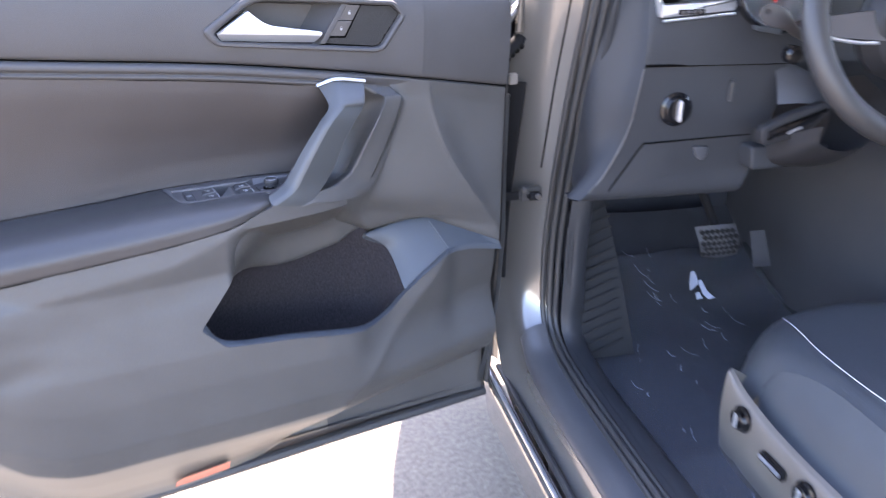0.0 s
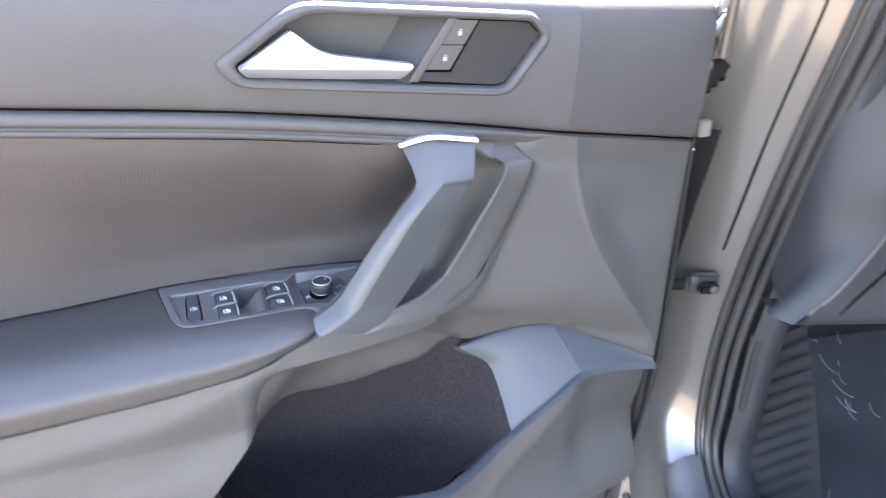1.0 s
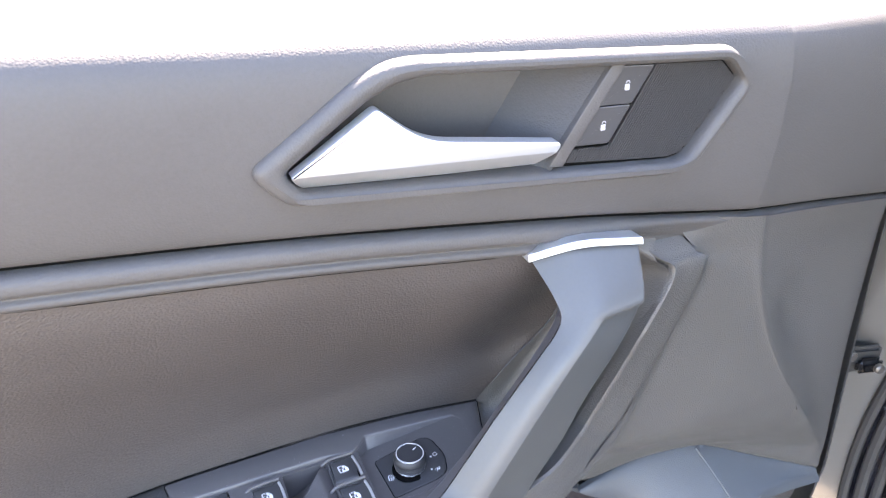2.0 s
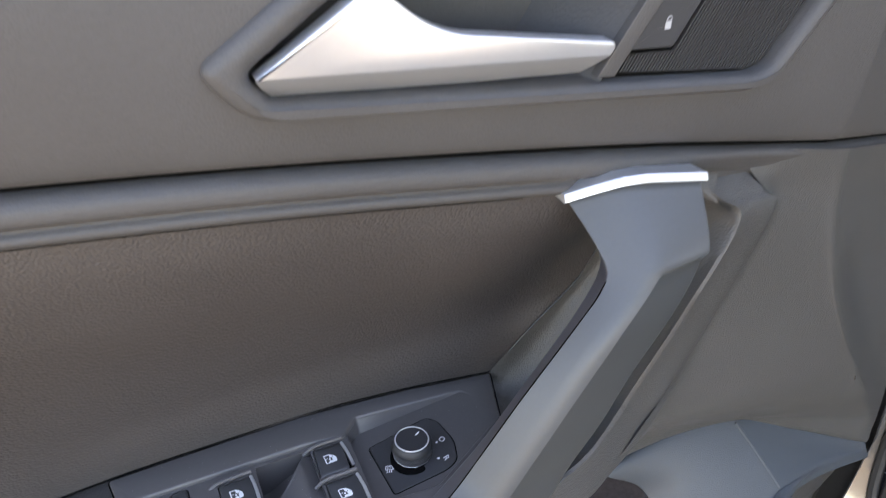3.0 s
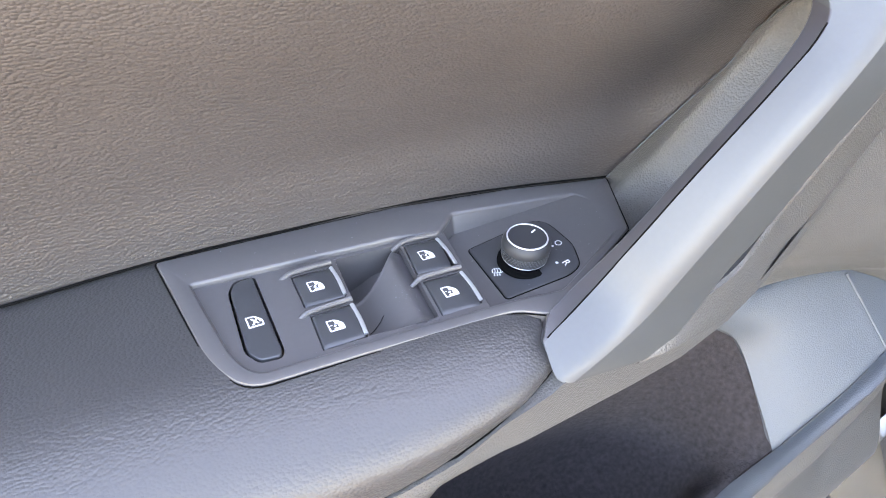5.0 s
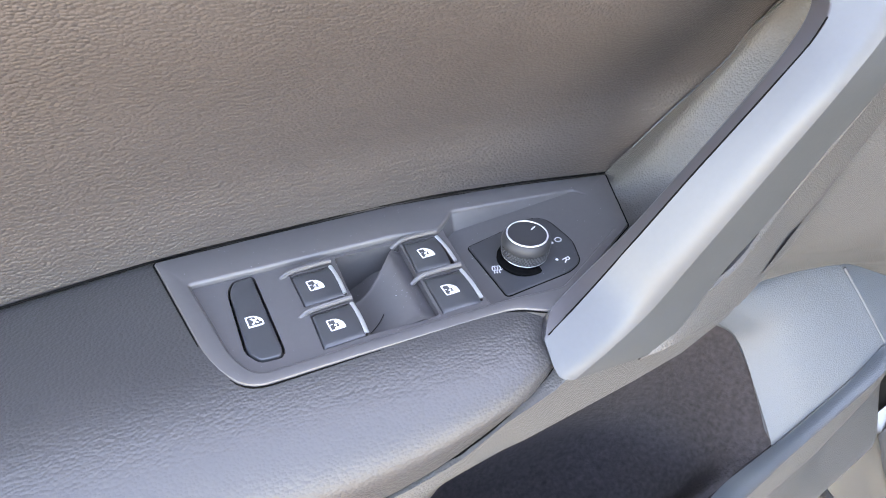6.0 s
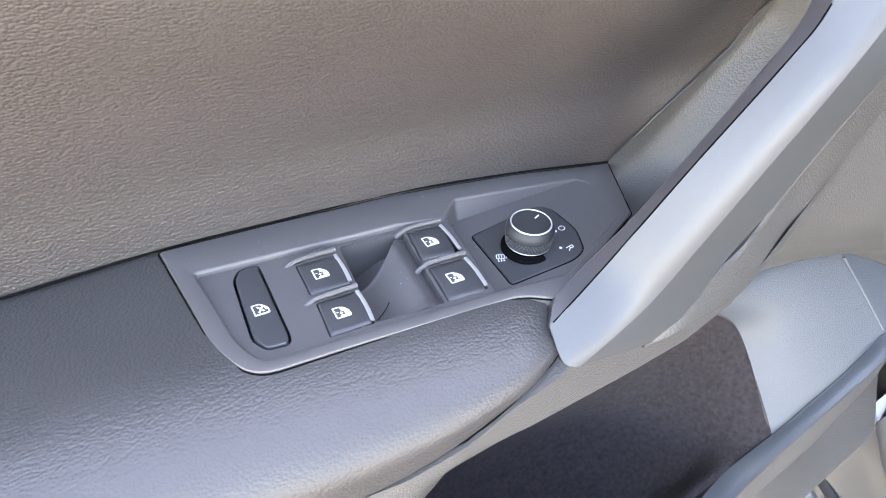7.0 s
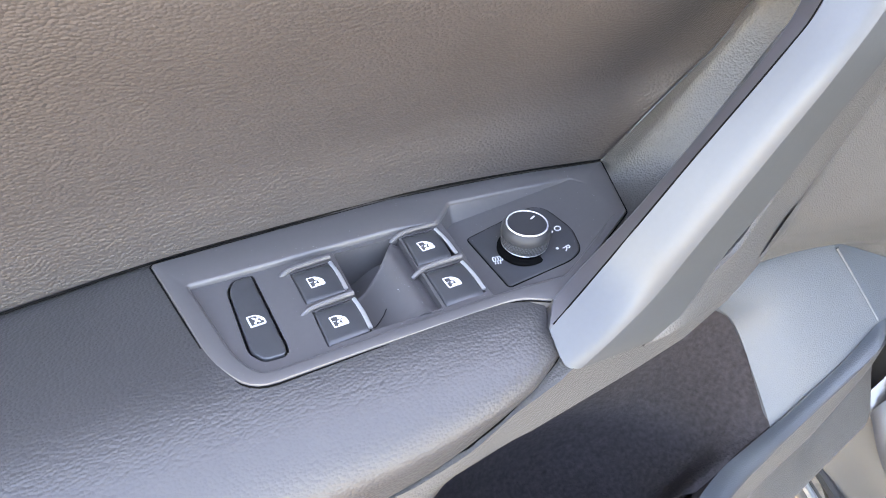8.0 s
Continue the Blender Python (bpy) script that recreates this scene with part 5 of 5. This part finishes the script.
gauge = part("gauge_housing", lathe([(.098, 0), (.100, .030), (.096, .034), (.092, .030), (.088, .004), (.02, .002)], GC, -AHEAD, 40), M_GLOSS, dash, "gloss black instrument housing")
part("gauge_ring", lathe([(.0895, .012), (.0910, .016), (.0885, .017), (.0870, .012)], GC, -AHEAD, 40), M_CHROME2, gauge, "chrome ring of the instrument")
# pale solid plate in place of the reflection on the instrument
part("gauge_reflection", slab(rounded([(.346, 1.122), (.352, 1.113), (.402, 1.104), (.408, 1.114)], .003, 3), lambda p, k: c(p[0], -.2225 - k, p[1]), -.004, .002, .001), M_SKY_TINT, gauge, "pale plate drawn as a reflection in the instrument glass")
col = thing("steering_column", c(.5, -.25, .93), "black plastic steering column shroud", "steering column")
part("shroud", loft([row([(.40, -.14, .93), (.42, -.24, .93), (.44, -.33, .965)]), row([(.41, -.14, .87), (.43, -.23, .875), (.45, -.32, .93)]), row([(.5, -.14, .85), (.5, -.23, .86), (.5, -.32, .915)]), row([(.59, -.14, .87), (.57, -.23, .875), (.55, -.32, .93)]), row([(.60, -.14, .96), (.58, -.24, .97), (.56, -.33, 1.0)]), row([(.5, -.14, 1.02), (.5, -.24, 1.03), (.5, -.33, 1.05)])], 5, 5), M_DIAL, col)
lever_loop = rounded([(.367, .950), (.418, .972), (.489, .992), (.508, .980), (.481, .950), (.427, .926), (.372, .916)], .010, 4)
adjust = part("adjuster", slab(lever_loop, lambda p, k: c(p[0], -.262 - k, p[1]), -.010, .006, .004), M_DIAL, col, "steering adjustment lever")
part("adjuster_hollow", slab(inset(lever_loop, .012), lambda p, k: c(p[0], -.262 - k, p[1]), .003, .0068, .0005), M_GLOSS, adjust)
part("adjuster_glint", tube(row([(.418, -.2695, .938), (.432, -.2700, .944), (.446, -.2695, .948)]), .0022, 4, 8), M_CHROME, adjust)
part("bolster", slab(rounded([(.386, .902), (.540, .900), (.546, .882), (.510, .858), (.392, .856)], .008, 4), lambda p, k: c(p[0], -.215 - k, p[1]), -.06, .006, .005), M_DASH, col, "padded knee bolster under the column")
part("bolster_tab", slab(rounded([(.474, .900), (.548, .898), (.540, .880), (.486, .868)], .005, 4), lambda p, k: c(p[0], -.221 - k, p[1]), -.002, .003, .001), M_SILL, col)
part("cover", loft([row([(.432, -.170, 1.066), (.46, -.185, 1.05), (.50, -.20, 1.03)]), row([(.428, -.20, 1.02), (.47, -.225, 1.01), (.51, -.235, .995)]), row([(.424, -.22, .98), (.47, -.245, .985), (.515, -.25, .975)])], 5, 5), M_SILL, col, "grey lower cover of the column")
part("ignition", lathe([(.016, 0), (.016, .014), (.012, .018)], c(.406, -.255, 1.076), -AHEAD, 20), M_GLOSS, col, "black ignition lock")
part("stalk", loft([[WP + INWARD * (r * math.cos(a)) + Vector((0, 0, r * .8 * math.sin(a))) for a in np.linspace(0, 2 * math.pi, 9)[:-1]] for WP, r in ((Vector(c(.46, -.24, 1.09)), .008), (Vector(c(.40, -.27, 1.115)), .010), (Vector(c(.365, -.29, 1.132)), .014), (Vector(c(.338, -.30, 1.143)), .021), (Vector(c(.318, -.305, 1.151)), .019), (Vector(c(.312, -.306, 1.154)), .006))], 3, 4, closed_u=True), M_PANEL, col, "thick grey control stalk")
part("stalk_tip", crate((.330, -.296, 1.166), (.336, -.290, 1.182), .002), M_RED, col, "red mark above the stalk")

# ---- steering wheel ----
wheel = thing("steering_wheel", c(.50, -.40, 1.08), "black leather steering wheel with silver spoke trim", "steering wheel")
tilt = radians(24)
WC = Vector(c(.524, -.385, 1.135))
WU, WW = INWARD, Vector((0, 0, 1)) * math.cos(tilt) + AHEAD * math.sin(tilt)
part("rim", tube([WC + WU * (.178 * math.cos(a)) + WW * (.178 * math.sin(a)) for a in np.linspace(0, 2 * math.pi, 25)[:-1]], .0205, 4, 12, closed=True), M_ARM, wheel)
hub = part("hub", lathe([(.085, 0), (.088, .02), (.075, .045), (.05, .055)], WC + AHEAD * .03, -AHEAD, 28), M_DIAL, wheel)
for s in (-1, 1):
    spoke = part("spoke", loft([[WC + WU * s * .06 + WW * .03, WC + WU * s * .17 + WW * .02], [WC + WU * s * .06 + WW * .03 - AHEAD * .012, WC + WU * s * .17 + WW * .02 - AHEAD * .008], [WC + WU * s * .06 - WW * .02 - AHEAD * .012, WC + WU * s * .17 - WW * .01 - AHEAD * .008], [WC + WU * s * .06 - WW * .02, WC + WU * s * .17 - WW * .01]], 3, 2, True), M_PANEL, wheel)
    part("spoke_trim", tube([WC + WU * s * .08 - WW * .022 - AHEAD * .012, WC + WU * s * .12 - WW * .020 - AHEAD * .012, WC + WU * s * .165 - WW * .012 - AHEAD * .010], .003, 4, 8), M_CHROME, spoke, "silver spoke trim")

# ---- pedals and footwell ----
pedal = thing("brake_pedal", c(.53, .05, .58), "black brake pedal with a diamond tread", "pedal", group="pedals in the footwell")
bm = loft([row([(.468, .06, .628), (.52, .052, .632), (.575, .06, .628)]), row([(.478, .045, .59), (.53, .04, .59), (.582, .045, .59)]), row([(.492, .05, .553), (.54, .045, .55), (.585, .05, .553)])], 4, 4)
bmesh.ops.solidify(bm, geom=bm.faces[:], thickness=.012)
part("pad", bm, M_TWINE, pedal)
studs = bmesh.new()
for a in range(7):
    for b in range(5):
        f, g = (a + .5 + .5 * (b % 2)) / 7.6, (b + .5) / 5
        bmesh.ops.create_cube(studs, size=1, matrix=Matrix.Translation(c(.474 + .100 * f + .012 * g, .047 - .006 * (1 - abs(2 * g - 1)), .624 - .068 * g)) @ Matrix.Rotation(.78, 4, AHEAD) @ Matrix.Diagonal((.0085, .0085, .0085, 1)))
tagged(part("tread", studs, M_PAD, pedal, "diamond studded rubber tread"), kind="stuff")
part("lever", tube(row([(.53, .07, .62), (.52, .16, .72), (.51, .2, .85)]), .010, 4, 8), M_MATT_BLACK, pedal)
gas = thing("accelerator_pedal", c(.64, .06, .56), "narrow black accelerator pedal", "pedal", group="pedals in the footwell")
bm = loft([row([(.625, .07, .60), (.665, .07, .60)]), row([(.63, .05, .54), (.675, .05, .54)]), row([(.633, .045, .515), (.680, .045, .515)])], 3, 4)
bmesh.ops.solidify(bm, geom=bm.faces[:], thickness=.01)
part("pad", bm, M_TWINE, gas)
rest = thing("foot_rest", c(.20, -.02, .50), "black foot rest with slanting raised ribs", "foot rest")
bm = loft([row([(.165, .10, .70), (.25, .10, .70)]), row([(.160, .03, .58), (.265, .03, .58)]), row([(.160, -.02, .46), (.28, -.02, .46)]), row([(.165, -.06, .38), (.285, -.06, .38)])], 4, 5)
bmesh.ops.solidify(bm, geom=bm.faces[:], thickness=.012)
part("pad", bm, M_PAD, rest)
for k in range(15):
    z = .392 + .021 * k
    v0, v1 = (float(np.interp(h, (.38, .46, .58, .70), (-.06, -.02, .03, .10))) for h in (z, z + .026))
    part("rib", tube(row([(.166, v0 - .011, z), (.21, (v0 + v1) / 2 - .012, z + .013), (.258, v1 - .011, z + .026)]), .0013, 3, 6, flat=1.8), M_PAD, rest)
# creased film over the carpet
bm = bmesh.new()
rng = random.Random(5)
nx, ny = 90, 140
G = []
for j in range(ny + 1):
    r = []
    for i in range(nx + 1):
        u, v = .19 + .60 * i / nx, -.75 + 1.05 * j / ny
        z = .352 + .007 * noise.noise((u * 9, v * 6, 3)) + .007 * max(0.0, 1 - 5 * abs(noise.noise((u * 7 + v * 3, v * 8 - u * 4, 8)))) ** 2 + .10 * smooth((v - .08) / .25)
        r.append(c(u, v, z + .012))
    G.append(r)
grid(bm, G)
film = part("floor_film", bm, M_FILM)
tagged(film, "creased clear plastic film over the footwell carpet", "plastic film")
# pale beads along the film's creases stand in for glints
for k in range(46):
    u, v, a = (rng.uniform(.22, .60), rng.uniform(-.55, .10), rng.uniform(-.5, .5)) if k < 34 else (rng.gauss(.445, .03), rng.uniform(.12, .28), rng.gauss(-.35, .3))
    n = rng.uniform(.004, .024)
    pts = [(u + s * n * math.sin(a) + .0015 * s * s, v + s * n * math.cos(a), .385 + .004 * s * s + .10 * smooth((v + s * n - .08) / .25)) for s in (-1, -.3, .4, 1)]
    part("crease_glint", tube(row(pts), rng.uniform(.0003, .0008), 4, 5), M_GLINT, film)
paper = thing("paper_scrap", c(.52, .11, .44), "crumpled white paper scrap on the footwell floor", "paper")
def scrap(pts):
    """Corners of the scrap, drawn together round its middle."""
    return row([(.535 + (u - .548) * .66, .104 + (v - .122) * .66, .449 + (z - .458) * .66) for u, v, z in pts])


bm = loft([scrap([(.530, .170, .492), (.540, .165, .500), (.552, .172, .488)]), scrap([(.512, .140, .458), (.538, .138, .486), (.552, .140, .462)]), scrap([(.507, .118, .440), (.532, .112, .470), (.549, .112, .444)])], 1, 2, True)
loft([scrap([(.546, .135, .470), (.554, .130, .478), (.560, .134, .468)]), scrap([(.545, .095, .436), (.560, .092, .450), (.567, .094, .436)]), scrap([(.556, .070, .424), (.578, .066, .430), (.592, .074, .422)])], 1, 2, True, bm=bm)
loft([scrap([(.520, .100, .436), (.530, .096, .446), (.536, .100, .436)]), scrap([(.512, .075, .424), (.530, .070, .430), (.540, .074, .424)])], 1, 2, True, bm=bm)
part("sheet", bm, M_PAPER, paper, sharp=8)

# ---- driver's seat ----
seat = thing("driver_seat", c(.60, -.62, .345), "dark leather driver's seat with white stitching", "car seat")
bm = loft([
    row([(.325, -.40, .40), (.330, -.36, .46), (.42, -.29, .46), (.60, -.26, .44), (.78, -.28, .44), (.88, -.36, .44)]),
    row([(.345, -.42, .50), (.365, -.36, .52), (.44, -.275, .52), (.60, -.25, .52), (.78, -.27, .52), (.88, -.36, .50)]),
    row([(.360, -.45, .560), (.385, -.38, .570), (.46, -.30, .572), (.60, -.27, .575), (.77, -.29, .572), (.86, -.38, .56)]),
    row([(.375, -.55, .585), (.410, -.45, .592), (.48, -.37, .588), (.60, -.36, .585), (.75, -.38, .588), (.83, -.46, .59)]),
    row([(.372, -.72, .588), (.415, -.66, .600), (.49, -.62, .580), (.60, -.6, .572), (.74, -.62, .58), (.82, -.68, .60)]),
    row([(.37, -.95, .60), (.42, -.95, .61), (.5, -.95, .57), (.60, -.95, .56), (.74, -.95, .57), (.82, -.95, .61)])], 6, 6)
cushion = part("seat_cushion", bm, M_SEAT, seat, "padded dark leather cushion")
bm = loft([row([(.370, -.95, .60), (.372, -.72, .588), (.375, -.55, .585), (.360, -.45, .560), (.345, -.42, .50)]), row([(.350, -.95, .55), (.350, -.72, .545), (.350, -.55, .54), (.345, -.46, .52), (.335, -.43, .47)]), row([(.335, -.95, .49), (.335, -.72, .49), (.335, -.55, .485), (.33, -.45, .46), (.325, -.41, .42)]), row([(.312, -.95, .46), (.312, -.72, .46), (.312, -.55, .455), (.312, -.45, .44), (.312, -.41, .41)])], 5, 4)
part("cushion_side", bm, M_SEAT, seat, "leather side bolster of the cushion")
part("stitching", tube(row([(.462, -.300, .5755), (.445, -.36, .588), (.425, -.45, .594), (.418, -.55, .597), (.417, -.66, .602), (.422, -.95, .612)]), .0010, 6, 6), M_THREAD, cushion, "white stitched seam")
bm = loft([
    row([(.312, -.375, .530), (.312, -.45, .505), (.312, -.60, .490), (.312, -.95, .495)]),
    row([(.298, -.382, .520), (.296, -.45, .492), (.296, -.60, .476), (.296, -.95, .48)]),
    row([(.298, -.380, .44), (.294, -.45, .42), (.294, -.60, .40), (.294, -.95, .40)]),
    row([(.305, -.385, .36), (.302, -.45, .35), (.302, -.60, .35), (.302, -.95, .35)])], 6, 5)
val = part("seat_valance", bm, M_SEATSIDE, seat, "plastic side cover with seat controls")
part("valance_front", loft([row([(.312, -.375, .530), (.298, -.382, .520)]), row([(.40, -.36, .46), (.298, -.380, .44)]), row([(.40, -.36, .36), (.305, -.385, .36)])], 3, 3), M_SEATSIDE, seat)
for u, v, z, kind in ((.293, -.455, .475, 0), (.293, -.555, .452, 1), (.293, -.635, .455, 0)):
    if kind == 0:
        k = part("seat_knob", lathe([(.024, 0), (.024, .004), (.020, .006), (.018, .014), (.015, .016)], c(u, v, z), -INWARD, 24), M_GLOSS, val, "round seat control")
        part("knob_trim", crate((u - .019, v - .005, z - .014), (u - .014, v + .005, z + .014), .002), M_CHROME, k)
    else:
        k = part("seat_switch", crate((u - .012, v - .032, z - .010), (u + .002, v + .032, z + .010), .004), M_GLOSS, val, "long seat adjustment switch")
        part("switch_trim", crate((u - .015, v - .028, z - .002), (u - .011, v + .028, z + .005), .001), M_CHROME, k)
part("backrest", loft([row([(.40, -.95, .60), (.60, -.93, .58), (.80, -.95, .60)]), row([(.38, -1.02, .9), (.60, -1.0, .9), (.82, -1.02, .9)]), row([(.42, -1.12, 1.3), (.60, -1.1, 1.3), (.78, -1.12, 1.3)])], 5, 5), M_SEAT, seat)
